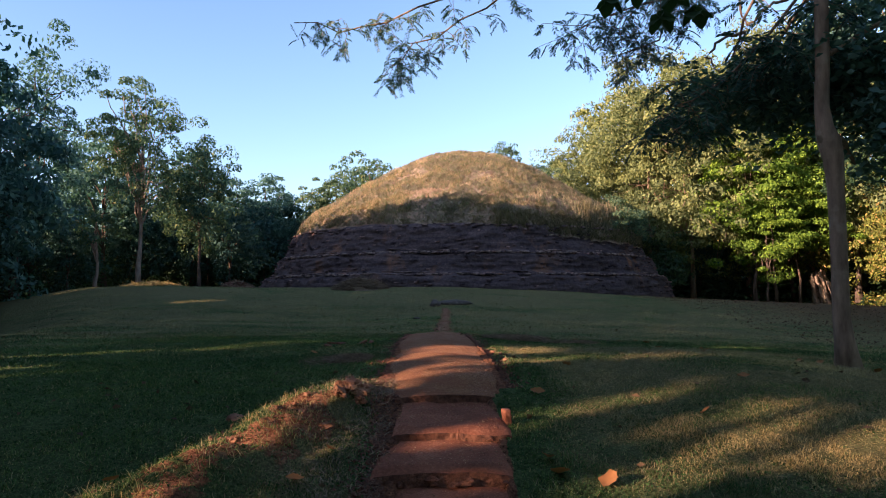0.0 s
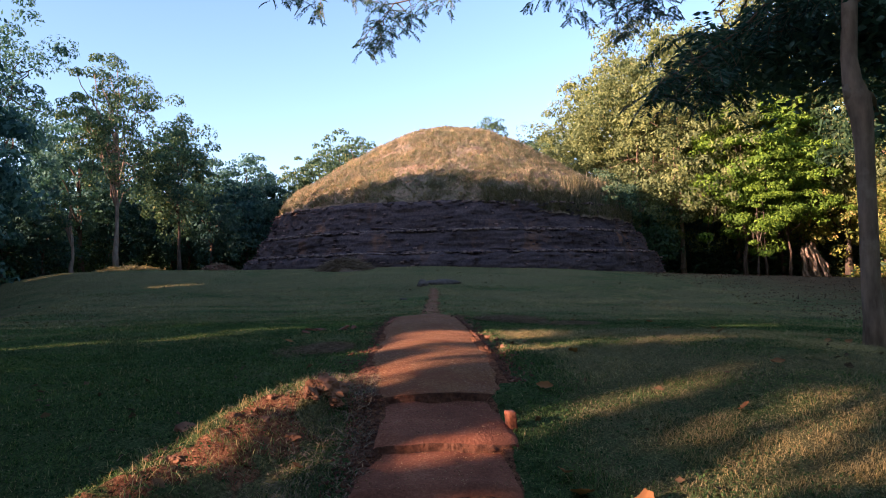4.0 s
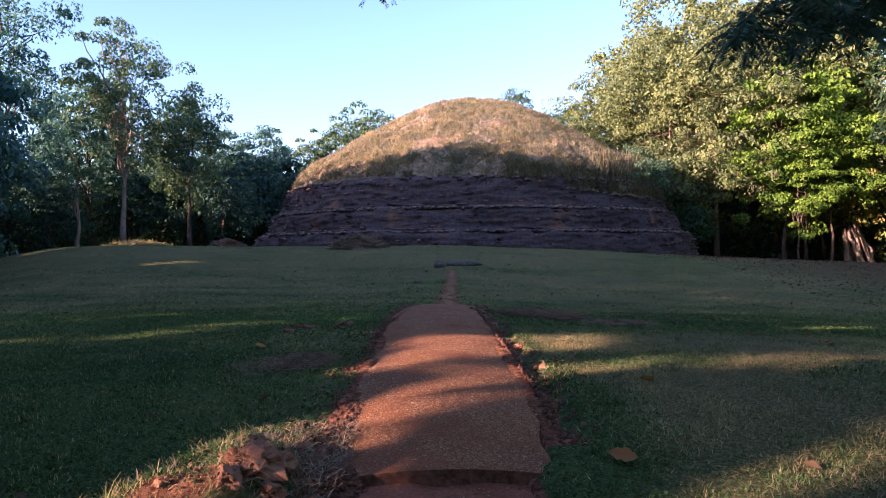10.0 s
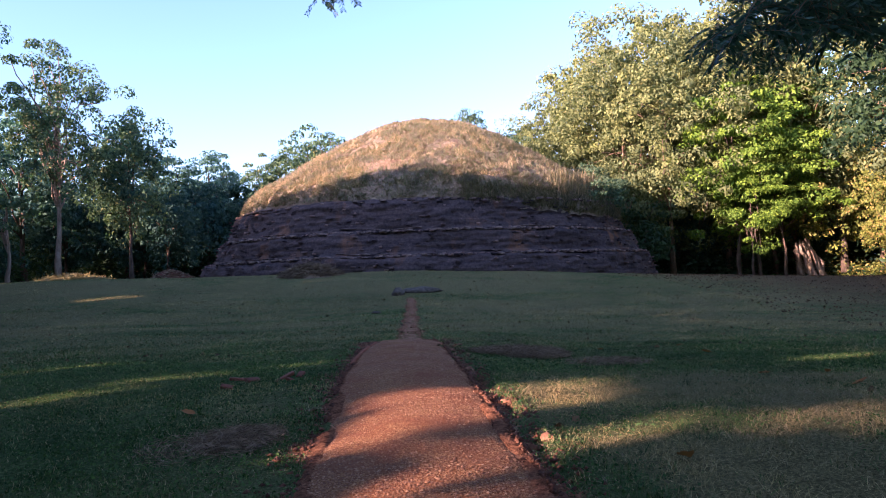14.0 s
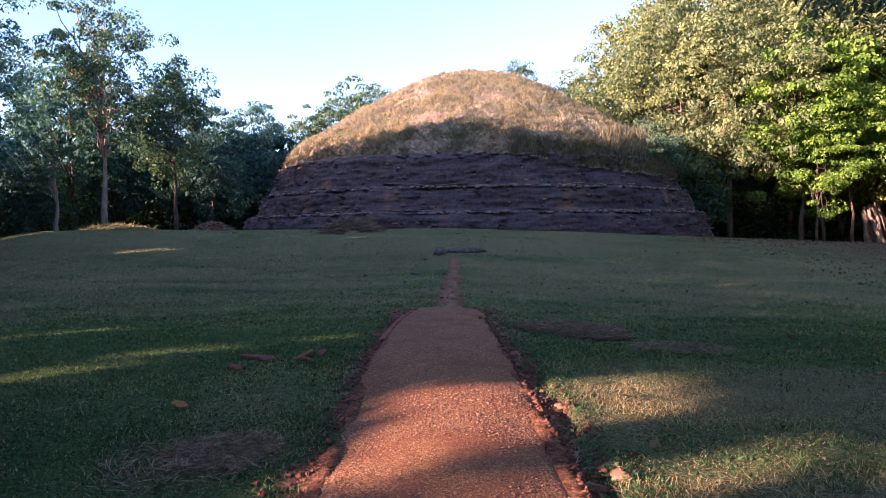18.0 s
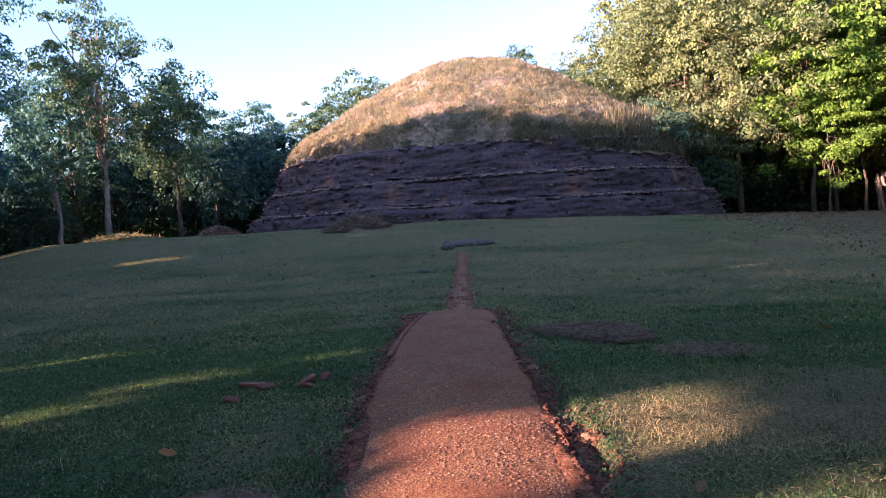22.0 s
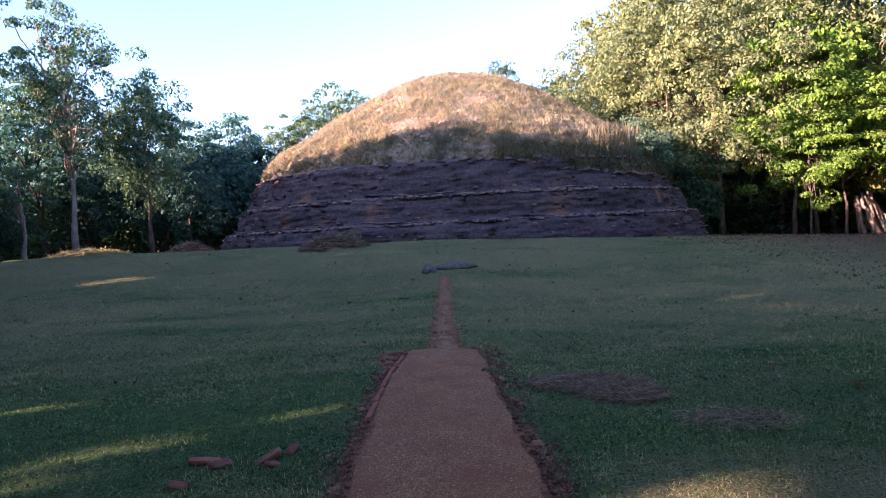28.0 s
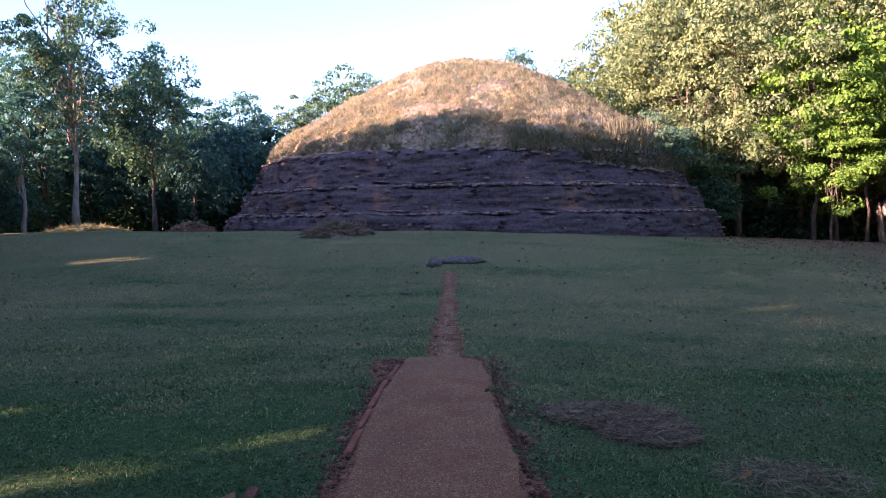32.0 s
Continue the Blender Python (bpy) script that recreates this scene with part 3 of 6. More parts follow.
for (y0, y1, z0, z1), step_l, step_r in zip(STEPS, (-0.50, -0.49, -0.45, -0.37), (0.36, 0.36, 0.38, 0.42)):
    step = thing("earth_step", "low step of packed red earth with a worn rounded edge", "step", "steps up to the path")

    def tread_z(x, y):
        return z0 + (z1 - z0) * (y - y0) / (y1 - y0) + 0.03 * (1 - ((x + 0.05) / 0.46) ** 2) - 0.035 * np.exp(-(((y - y0 + 0.02 * vnoise(x * 5, 0, 0, 7)) / 0.04) ** 2)) + 0.012 * fbm(x * 6, y * 6, 0, 60)

    sv, sf = strip(lambda y: np.full_like(y, step_l), lambda y: np.full_like(y, step_r), y0, y1, 34, 26, tread_z, 0.22, 0.03, int(y0 * 10))
    sv[:, 1] += 0.035 * fbm(sv[:, 0] * 2.4, y0, 0, 61, 2) * np.clip(1 - (sv[:, 1] - y0) / 0.3, 0, 1)
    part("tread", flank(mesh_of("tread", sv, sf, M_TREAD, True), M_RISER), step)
    rng = np.random.default_rng(int(y0 * 100))
    for i in range(9):
        me = rough_rock(rng.uniform(0.03, 0.10), 0.04, rng.uniform(0.02, 0.05), i + y0, 0.7, 2)
        me.materials.append(M_RISER)
        ob = part("riser_lump", me, step)
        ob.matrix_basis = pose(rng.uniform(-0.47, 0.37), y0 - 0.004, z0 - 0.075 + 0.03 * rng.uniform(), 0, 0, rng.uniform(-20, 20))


def block_thing(name, label, category, at, size, turn, seed, mat, tilt=(0, 0), wear=0.18, group=""):
    me = rough_rock(*size, seed, wear, 4 if category == "clod" and size[2] > 0.07 else 3) if category in ("clod", "stone") else rough_block(*size, seed, wear)
    me.materials.append(mat)
    me.polygons.foreach_set("use_smooth", np.full(len(me.polygons), category != "clod"))
    ob = new(name, me)
    ob.matrix_basis = pose(*at, tilt[0], tilt[1], turn)
    return tagged(ob, label, category, group)


block_thing("brick", "red brick set on end beside the steps", "brick", (0.43, 6.12, 0.36), (0.05, 0.08, 0.165), 12, 3.0, M_BRICK, (4, -5), 0.13)

# ---- the mound ----
MOUND = Vector((2.2, 43.0, 0.0))
PROF = [(11.95, 0.2), (11.9, 1.0), (11.75, 1.6), (11.62, 2.0), (11.5, 2.1), (11.2, 2.2), (11.02, 2.3), (10.85, 3.0), (10.78, 3.08), (10.5, 3.2), (10.38, 3.32), (10.2, 3.9), (10.1, 4.3), (10.0, 4.42), (9.85, 4.5), (9.6, 4.6), (9.2, 4.72), (8.8, 4.76), (8.4, 4.78)]
DOME = [(9.88, 4.25), (9.82, 4.62), (9.5, 5.2), (9.0, 5.63), (7.5, 6.58), (6.0, 7.52), (4.5, 8.38), (3.0, 9.07), (2.2, 9.33), (1.5, 9.5), (0.7, 9.64), (0.05, 9.68)]


def revolve(profile, rows, columns, shake):
    prof = np.array(profile)
    run = np.r_[0, np.cumsum(np.hypot(*np.diff(prof, axis=0).T))]
    at = np.linspace(0, run[-1], rows)
    r, z = np.interp(at, run, prof[:, 0]), np.interp(at, run, prof[:, 1])
    a = np.linspace(0, 2 * math.pi, columns, endpoint=False)
    A, R_ = np.meshgrid(a, r)
    _, Zz = np.meshgrid(a, z)
    R_, Zz = shake(A, R_, Zz)
    v = np.stack([R_ * np.cos(A), R_ * np.sin(A), Zz], -1).reshape(-1, 3)
    i = np.arange(rows - 1)[:, None] * columns
    j = np.arange(columns)[None, :]
    q = np.stack([i + j, i + (j + 1) % columns, i + columns + (j + 1) % columns, i + columns + j], -1).reshape(-1, 4)
    return v, q


def lower_shake(A, R_, Zz):
    cx, cy = np.cos(A) * 11, np.sin(A) * 11
    # courses of brick worn back unevenly, ledges that sag and break off
    Zs = Zz - 0.012 * R_ * np.cos(A) + 0.07 * vnoise(cx / 2.3, cy / 2.3, 0, 71) * (Zz > 1.2)
    course = vnoise(cx * 1.6, cy * 1.6, np.floor(Zz / 0.085) * 3.7, 72)
    R2 = R_ + 0.12 * fbm(cx / 1.4, cy / 1.4, Zz * 1.3, 73) + 0.04 * course + 0.065 * vnoise(cx * 5, cy * 5, Zz * 9, 74)
    R2 = R2 - 0.12 * np.clip(vnoise(cx / 0.8, cy / 0.8, Zz * 2, 75) - 0.35, 0, 1)
    return R2, Zs


def dome_shake(A, R_, Zz):
    cx, cy = np.cos(A) * R_, np.sin(A) * R_
    low = np.clip((6.0 - Zz) / 1.5, 0, 1)
    R2 = R_ * (1 + 0.010 * vnoise(cx / 3, cy / 3, Zz / 3, 81)) + low * 0.06 * vnoise(cx / 1.2, cy / 1.2, 0, 82)
    Z2 = Zz + 0.04 * fbm(cx / 1.1, cy / 1.1, 0, 83) + 0.045 * vnoise(cx * 1.9, cy * 1.9, 0, 85) + 0.05 * vnoise(cx * 4, cy * 4, 0, 84) - 0.012 * cx * np.clip(1 - (Zz - 5) / 3, 0, 1)
    # grass hangs lower over the brick on the far side from the sun
    hang = low * np.clip(np.cos(A - radians(-30)), 0, 1) ** 3
    Z2, R2 = Z2 - 0.55 * hang, R2 + 0.42 * hang
    return R2, Z2


mound = thing("mound", "ancient domed brick mound, ledged and blackened below, dry grass above", "ruin", at=tuple(MOUND))
mv, mf = revolve(PROF, 110, 620, lower_shake)
part("brick_terrace", mesh_of("brick_terrace", mv, mf, M_RUIN, True), mound, "dark eroded brickwork in ledges")
dv, df = revolve(DOME, 120, 520, dome_shake)
part("dome", mesh_of("dome", dv, df, M_DOME, True), mound, "rounded top of soil and dry grass")

# ---- trees ----
def crown_points(rng, n, centre, radii, hollow=0.55, ragged=0.3):
    """Clump centres in an uneven ellipsoid, more of them towards its outside."""
    d = rng.normal(size=(n, 3))
    d /= np.linalg.norm(d, axis=1, keepdims=True)
    r = hollow + (1 - hollow) * rng.uniform(0, 1, n) ** 0.6
    r = r * (1 + ragged * vnoise(d[:, 0] * 2.2 + 7, d[:, 1] * 2.2, d[:, 2] * 2.2, int(rng.integers(1, 999))))
    return np.array(centre) + d * r[:, None] * np.array(radii)


def clump_leaves(rng, clumps, radius, per, flatten=0.6):
    n = len(clumps)
    d = rng.normal(size=(n, per, 3))
    d /= np.linalg.norm(d, axis=2, keepdims=True)
    r = rng.uniform(0.15, 1, (n, per, 1)) ** 0.5 * (radius * rng.uniform(0.6, 1.35, (n, 1, 1)))
    return (np.asarray(clumps)[:, None] + d * r * (1, 1, flatten)).reshape(-1, 3)


def shingled_leaves(rng, clumps, heart, radius, per, leaf, flatten=0.6, aspect=2.0):
    """Leaves laid over the outer and upper side of every clump, drooping along it."""
    n = len(clumps)
    clumps = np.asarray(clumps)
    axis = clumps - np.array(heart)
    axis = axis / np.linalg.norm(axis, axis=1, keepdims=True) * 0.75 + (0, 0, 0.7)
    axis /= np.linalg.norm(axis, axis=1, keepdims=True)
    axis = np.repeat(axis[:, None], per, 1)
    d = rng.normal(size=(n, per, 3))
    d /= np.linalg.norm(d, axis=2, keepdims=True)
    back = np.minimum((d * axis).sum(2, keepdims=True) + 0.25, 0)
    d = d - 2 * back * axis
    d /= np.linalg.norm(d, axis=2, keepdims=True)
    r = (0.55 + 0.5 * rng.uniform(0, 1, (n, per, 1)) ** 0.5) * radius * rng.uniform(0.55, 1.4, (n, 1, 1))
    c = (clumps[:, None] + d * r * (1, 1, flatten)).reshape(-1, 3)
    d = d.reshape(-1, 3)
    normal = d + 0.45 * rng.normal(size=d.shape) + (0, 0, 0.25)
    normal /= np.linalg.norm(normal, axis=1, keepdims=True)
    way = d * 0.5 + 0.55 * rng.normal(size=d.shape) - (0, 0, 0.6)
    way = way - (way * normal).sum(1, keepdims=True) * normal
    way /= np.linalg.norm(way, axis=1, keepdims=True)
    side = np.cross(normal, way)
    s = leaf * rng.uniform(0.6, 1.35, (len(c), 1))
    verts = np.stack([c - way * s / 2, c + side * s / aspect / 2 - normal * s * 0.07, c + way * s / 2 - normal * s * 0.12, c - side * s / aspect / 2 - normal * s * 0.07], 1).reshape(-1, 3)
    k = np.arange(len(c))[:, None] * 4
    return verts, np.concatenate([k + (0, 1, 2), k + (0, 2, 3)], 0).reshape(-1, 3)


def limb(rng, a, b, r0, r1, sag=0.12, bits=6):
    a, b = Vector(a), Vector(b)
    span = (b - a).length
    out = []
    for i in range(bits + 1):
        u = i / bits
        p = a.lerp(b, u) + Vector((0, 0, span * sag * math.sin(math.pi * u)))
        if 0 < i < bits:
            p += Vector(rng.normal(size=3) * span * 0.03)
        out.append(p)
    return tube(out, [r0 + (r1 - r0) * i / bits for i in range(bits + 1)], 6)


def tree(name, label, seed, height, trunk_r, crown_base, crown_r, clumps, per, leaf, leaf_mat, bark=None, lean=(0, 0), clump_r=1.0, hollow=0.5, forks=12, keep=None, group="", ragged=0.3, at=(0, 0, 0), flatten=0.6, shift=(0, 0), category="tree", shingled=True):
    """A tree: tapered trunk, limbs, and a crown of many single leaves gathered in clumps."""
    rng = np.random.default_rng(seed)
    top = thing(name, label, category, group, at)
    bark = bark or M_BARK_DARK
    mid = (crown_base + height) / 2
    cpts = crown_points(rng, clumps, (lean[0] + shift[0], lean[1] + shift[1], mid), (crown_r, crown_r, (height - crown_base) / 2), hollow, ragged)
    stem = []
    for i in range(9):
        u = i / 8
        stem.append((lean[0] * u**1.4 + rng.normal() * 0.05 * (0 < i), lean[1] * u**1.4 + rng.normal() * 0.05 * (0 < i), u * (crown_base + (height - crown_base) * 0.7) - 0.15 * (i == 0)))
    radii = [trunk_r * (1.5 if i == 0 else 1.12 if i == 1 else 1 - 0.1 * i) for i in range(9)]
    part("trunk", mesh_of("trunk", *tube(stem, radii, 9), bark, True), top)
    for i in range(forks):
        k = 3 + int(rng.integers(0, 5))
        c = cpts[int(rng.integers(0, clumps))]
        part("limb", mesh_of("limb", *limb(rng, stem[k], c, radii[k] * 0.55, 0.02), bark, True), top)
    if shingled:
        lv, lf = shingled_leaves(rng, cpts, (lean[0] + shift[0], lean[1] + shift[1], crown_base + 0.35 * (height - crown_base)), clump_r, per, leaf, flatten)
        if keep is not None:
            q = lv.reshape(-1, 4, 3)
            q = q[keep(q.mean(1) + np.array(at))]
            k = np.arange(len(q))[:, None] * 4
            lv, lf = q.reshape(-1, 3), np.concatenate([k + (0, 1, 2), k + (0, 2, 3)], 0)
    else:
        pts = clump_leaves(rng, cpts, clump_r, per, flatten)
        if keep is not None:
            pts = pts[keep(pts + np.array(at))]
        lv, lf = leaf_cloud(pts, leaf, rng)
    part("crown", mesh_of("crown", lv, lf, leaf_mat), top)
    return top


def put(ob, x, y, turn=0.0, size=1.0, tall=1.0):
    z = float(land(x, y))
    return copy_thing(ob, pose(x, y, z, 0, 0, turn) @ Matrix.Diagonal((size, size, size * tall, 1)))


# gaps cut through the leaves so that set strips of lawn are sunlit (across, from, to, half width)
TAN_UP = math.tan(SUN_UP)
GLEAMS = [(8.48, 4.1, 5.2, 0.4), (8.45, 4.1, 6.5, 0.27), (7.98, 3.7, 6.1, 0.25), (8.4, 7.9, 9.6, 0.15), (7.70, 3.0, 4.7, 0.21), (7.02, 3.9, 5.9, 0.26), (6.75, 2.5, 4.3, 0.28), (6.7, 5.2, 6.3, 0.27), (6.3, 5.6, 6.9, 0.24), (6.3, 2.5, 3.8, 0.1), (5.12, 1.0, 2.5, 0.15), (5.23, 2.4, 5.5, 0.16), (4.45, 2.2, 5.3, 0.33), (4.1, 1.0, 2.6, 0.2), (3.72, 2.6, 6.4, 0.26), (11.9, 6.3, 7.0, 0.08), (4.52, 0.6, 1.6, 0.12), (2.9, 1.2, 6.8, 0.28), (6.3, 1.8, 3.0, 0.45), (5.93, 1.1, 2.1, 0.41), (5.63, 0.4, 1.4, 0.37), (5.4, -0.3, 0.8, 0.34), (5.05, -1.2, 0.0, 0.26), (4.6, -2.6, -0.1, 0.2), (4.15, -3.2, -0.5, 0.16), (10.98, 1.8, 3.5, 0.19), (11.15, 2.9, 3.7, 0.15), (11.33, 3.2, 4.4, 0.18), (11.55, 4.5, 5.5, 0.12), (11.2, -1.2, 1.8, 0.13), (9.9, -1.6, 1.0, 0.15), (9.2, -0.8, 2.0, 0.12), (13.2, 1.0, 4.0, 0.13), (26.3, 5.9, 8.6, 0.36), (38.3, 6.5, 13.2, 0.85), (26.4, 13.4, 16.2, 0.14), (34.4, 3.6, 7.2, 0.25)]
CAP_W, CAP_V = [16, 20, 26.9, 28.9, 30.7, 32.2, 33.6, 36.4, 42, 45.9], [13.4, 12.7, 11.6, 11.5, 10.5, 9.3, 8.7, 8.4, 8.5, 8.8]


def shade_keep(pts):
    """Leaves that stay: below the line that sets the mound's shade edge, outside the strips cut for sunlight."""
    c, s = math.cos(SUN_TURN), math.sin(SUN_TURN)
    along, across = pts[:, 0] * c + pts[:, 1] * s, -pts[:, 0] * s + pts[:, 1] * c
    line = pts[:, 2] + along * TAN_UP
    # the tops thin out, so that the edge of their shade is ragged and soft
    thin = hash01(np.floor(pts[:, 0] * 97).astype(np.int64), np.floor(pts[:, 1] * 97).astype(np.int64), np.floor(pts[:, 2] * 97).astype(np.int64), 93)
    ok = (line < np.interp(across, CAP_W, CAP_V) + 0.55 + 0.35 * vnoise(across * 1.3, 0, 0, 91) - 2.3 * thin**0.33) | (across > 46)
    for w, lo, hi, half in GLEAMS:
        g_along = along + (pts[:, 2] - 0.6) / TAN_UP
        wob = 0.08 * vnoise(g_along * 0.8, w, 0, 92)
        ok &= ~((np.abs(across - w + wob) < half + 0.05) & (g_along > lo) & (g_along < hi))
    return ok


rng = np.random.default_rng(5)
# trees below y 19 are unseen, added to cast shade on the lawn
for i, (x, y) in enumerate([(-13, -14), (-16, -10), (-12.5, -7.5), (-17, -4), (-13, -1.5), (-18, 2), (-14, 4.5), (-18.5, 8), (-15, 11), (-19.5, 14), (-16, 17), (-20, 20), (-17, 23.5), (-21, 26), (-18.5, 29.5)]):
    seen = y > 19
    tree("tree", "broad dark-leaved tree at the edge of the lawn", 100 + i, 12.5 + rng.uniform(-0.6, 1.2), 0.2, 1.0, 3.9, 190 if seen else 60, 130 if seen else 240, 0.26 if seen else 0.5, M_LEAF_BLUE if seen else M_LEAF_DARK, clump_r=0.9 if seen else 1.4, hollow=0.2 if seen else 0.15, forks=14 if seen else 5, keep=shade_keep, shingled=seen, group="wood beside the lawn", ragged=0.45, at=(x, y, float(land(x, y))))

# out of view, added to keep low sun off the mound's brickwork
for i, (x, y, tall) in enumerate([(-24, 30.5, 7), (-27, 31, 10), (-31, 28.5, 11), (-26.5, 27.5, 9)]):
    tree("tree", "unseen dense dark-leaved tree added to shade the mound", 150 + i, tall, 0.15, 0.6, 3.0, 110, 90, 0.28, M_LEAF_BLUE, clump_r=0.8, hollow=0.25, forks=5, keep=shade_keep, group="wood beside the lawn", ragged=0.4, at=(x, y, float(land(x, y))))

# second row out of view, added to make the shade on the mound solid
for i, (x, y) in enumerate([(-23.5, 14), (-24.5, 18), (-25.5, 22), (-27, 25.5), (-24, 10)]):
    tree("tree", "unseen broad dark-leaved tree added to shade the mound", 170 + i, 15.0, 0.22, 1.5, 4.0, 70, 240, 0.55, M_LEAF_DARK, clump_r=1.5, hollow=0.1, forks=5, keep=shade_keep, group="wood beside the lawn", ragged=0.4, at=(x, y, float(land(x, y))), shingled=False)

# mostly out of view, added to block low sun below the crowns
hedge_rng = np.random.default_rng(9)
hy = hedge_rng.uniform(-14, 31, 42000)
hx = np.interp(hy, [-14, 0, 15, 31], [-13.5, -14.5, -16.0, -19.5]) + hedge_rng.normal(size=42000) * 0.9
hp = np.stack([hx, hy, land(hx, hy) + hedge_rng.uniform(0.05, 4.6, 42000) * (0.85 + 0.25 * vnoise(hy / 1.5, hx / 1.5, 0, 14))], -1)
tagged(new("undergrowth", mesh_of("undergrowth", *leaf_cloud(hp[shade_keep(hp)], 0.4, hedge_rng), M_LEAF_DARK)), "dense leafy undergrowth added along the edge of the lawn to block sun", "undergrowth", kind="stuff")

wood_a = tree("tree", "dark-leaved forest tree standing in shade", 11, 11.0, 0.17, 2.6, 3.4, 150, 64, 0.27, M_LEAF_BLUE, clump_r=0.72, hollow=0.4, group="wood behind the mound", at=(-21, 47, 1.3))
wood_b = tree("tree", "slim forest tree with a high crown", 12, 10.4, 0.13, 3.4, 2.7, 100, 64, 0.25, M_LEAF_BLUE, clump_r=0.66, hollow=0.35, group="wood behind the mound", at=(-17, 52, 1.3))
# its darker leaves paint in the shade at the foot of the wood
wood_c = tree("tree", "bushy forest tree with leaves down to the ground", 13, 7.5, 0.12, 0.4, 2.9, 120, 64, 0.26, M_LEAF_SHADED, clump_r=0.7, hollow=0.25, group="wood behind the mound", at=(-12, 53, 1.3))
wood_d = tree("tree", "tall olive-leaved tree behind the mound", 14, 11.4, 0.18, 2.2, 3.6, 150, 64, 0.27, M_LEAF_TALL, clump_r=0.72, hollow=0.4, group="wood behind the mound", at=(-5.5, 60, 1.2))
rng = np.random.default_rng(6)
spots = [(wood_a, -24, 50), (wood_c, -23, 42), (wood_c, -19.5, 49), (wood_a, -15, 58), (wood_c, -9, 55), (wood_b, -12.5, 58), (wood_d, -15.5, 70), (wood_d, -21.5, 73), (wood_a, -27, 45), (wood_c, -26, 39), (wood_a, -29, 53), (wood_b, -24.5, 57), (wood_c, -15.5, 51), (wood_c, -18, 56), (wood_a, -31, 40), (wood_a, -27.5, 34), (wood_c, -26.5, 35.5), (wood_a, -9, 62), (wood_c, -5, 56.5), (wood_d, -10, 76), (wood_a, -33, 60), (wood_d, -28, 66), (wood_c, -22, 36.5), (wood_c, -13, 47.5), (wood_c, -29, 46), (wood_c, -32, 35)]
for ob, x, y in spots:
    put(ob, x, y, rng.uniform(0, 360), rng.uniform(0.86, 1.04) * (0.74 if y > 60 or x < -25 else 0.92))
# the one at (-22.5, 34) is added to shade the mound
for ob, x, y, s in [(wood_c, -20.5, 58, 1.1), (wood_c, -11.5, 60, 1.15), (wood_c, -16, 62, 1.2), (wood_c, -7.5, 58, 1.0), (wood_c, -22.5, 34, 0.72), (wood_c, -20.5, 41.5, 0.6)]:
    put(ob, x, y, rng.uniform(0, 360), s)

# the tall open tree and the pollarded one on the left of the lawn
tree("tree", "tall open-crowned tree with a pale forked trunk", 21, 11.9, 0.13, 4.2, 2.2, 96, 130, 0.17, M_LEAF_TALL, M_BARK_PALE, lean=(0.35, 0), clump_r=0.58, hollow=0.3, forks=34, ragged=0.55, at=(-15.9, 40, float(land(-15.9, 40))), flatten=0.85)
tree("tree", "bushy olive-leaved tree beside a taller open one", 24, 9.4, 0.11, 2.6, 2.0, 110, 90, 0.2, M_LEAF_TALL, M_BARK_DARK, clump_r=0.6, hollow=0.3, forks=16, ragged=0.5, at=(-13.7, 43.4, float(land(-13.7, 43.4))), flatten=0.85)
tree("tree", "short pollarded tree with sprouting branches", 22, 4.6, 0.10, 2.4, 1.1, 16, 90, 0.18, M_LEAF_TALL, M_BARK_PALE, clump_r=0.42, hollow=0.2, forks=12, at=(-18.0, 39.5, float(land(-18, 39.5))))
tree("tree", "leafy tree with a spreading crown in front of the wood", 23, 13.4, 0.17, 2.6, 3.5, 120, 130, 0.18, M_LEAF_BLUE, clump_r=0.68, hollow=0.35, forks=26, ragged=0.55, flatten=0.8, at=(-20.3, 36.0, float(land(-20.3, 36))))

# the sunlit wood on the right
lit_a = tree("tree", "tall olive-green tree in low sunlight", 31, 13.0, 0.13, 2.2, 4.4, 330, 92, 0.18, M_LEAF_OLIVE, M_BARK, clump_r=0.62, hollow=0.5, forks=14, ragged=0.45, flatten=0.75, group="sunlit wood", at=(14.5, 46, 0.9))
lit_b = tree("tree", "bright green leafy tree in low sunlight", 32, 10.6, 0.1, 3.2, 3.3, 96, 130, 0.23, M_LEAF_BRIGHT, clump_r=0.78, hollow=0.5, forks=12, ragged=0.55, flatten=0.5, group="sunlit wood", at=(19.8, 43.0, 0.6))
lit_c = tree("tree", "tree with leaves turning yellow", 33, 8.5, 0.18, 0.8, 3.2, 90, 90, 0.22, M_LEAF_YELLOW, clump_r=0.66, hollow=0.5, forks=14, ragged=0.5, group="sunlit wood", at=(26.5, 43.5, 0.5))
# next tree: dark leaf colour stands in for the shade on it
lit_d = tree("tree", "spreading tree overhanging the lawn, its shade put into dark green leaves", 34, 14.0, 0.24, 4.2, 5.2, 150, 100, 0.22, M_LEAF_DARK, M_BARK, clump_r=0.8, hollow=0.45, ragged=0.5, forks=14, group="sunlit wood", at=(20.5, 27.5, 0.1))
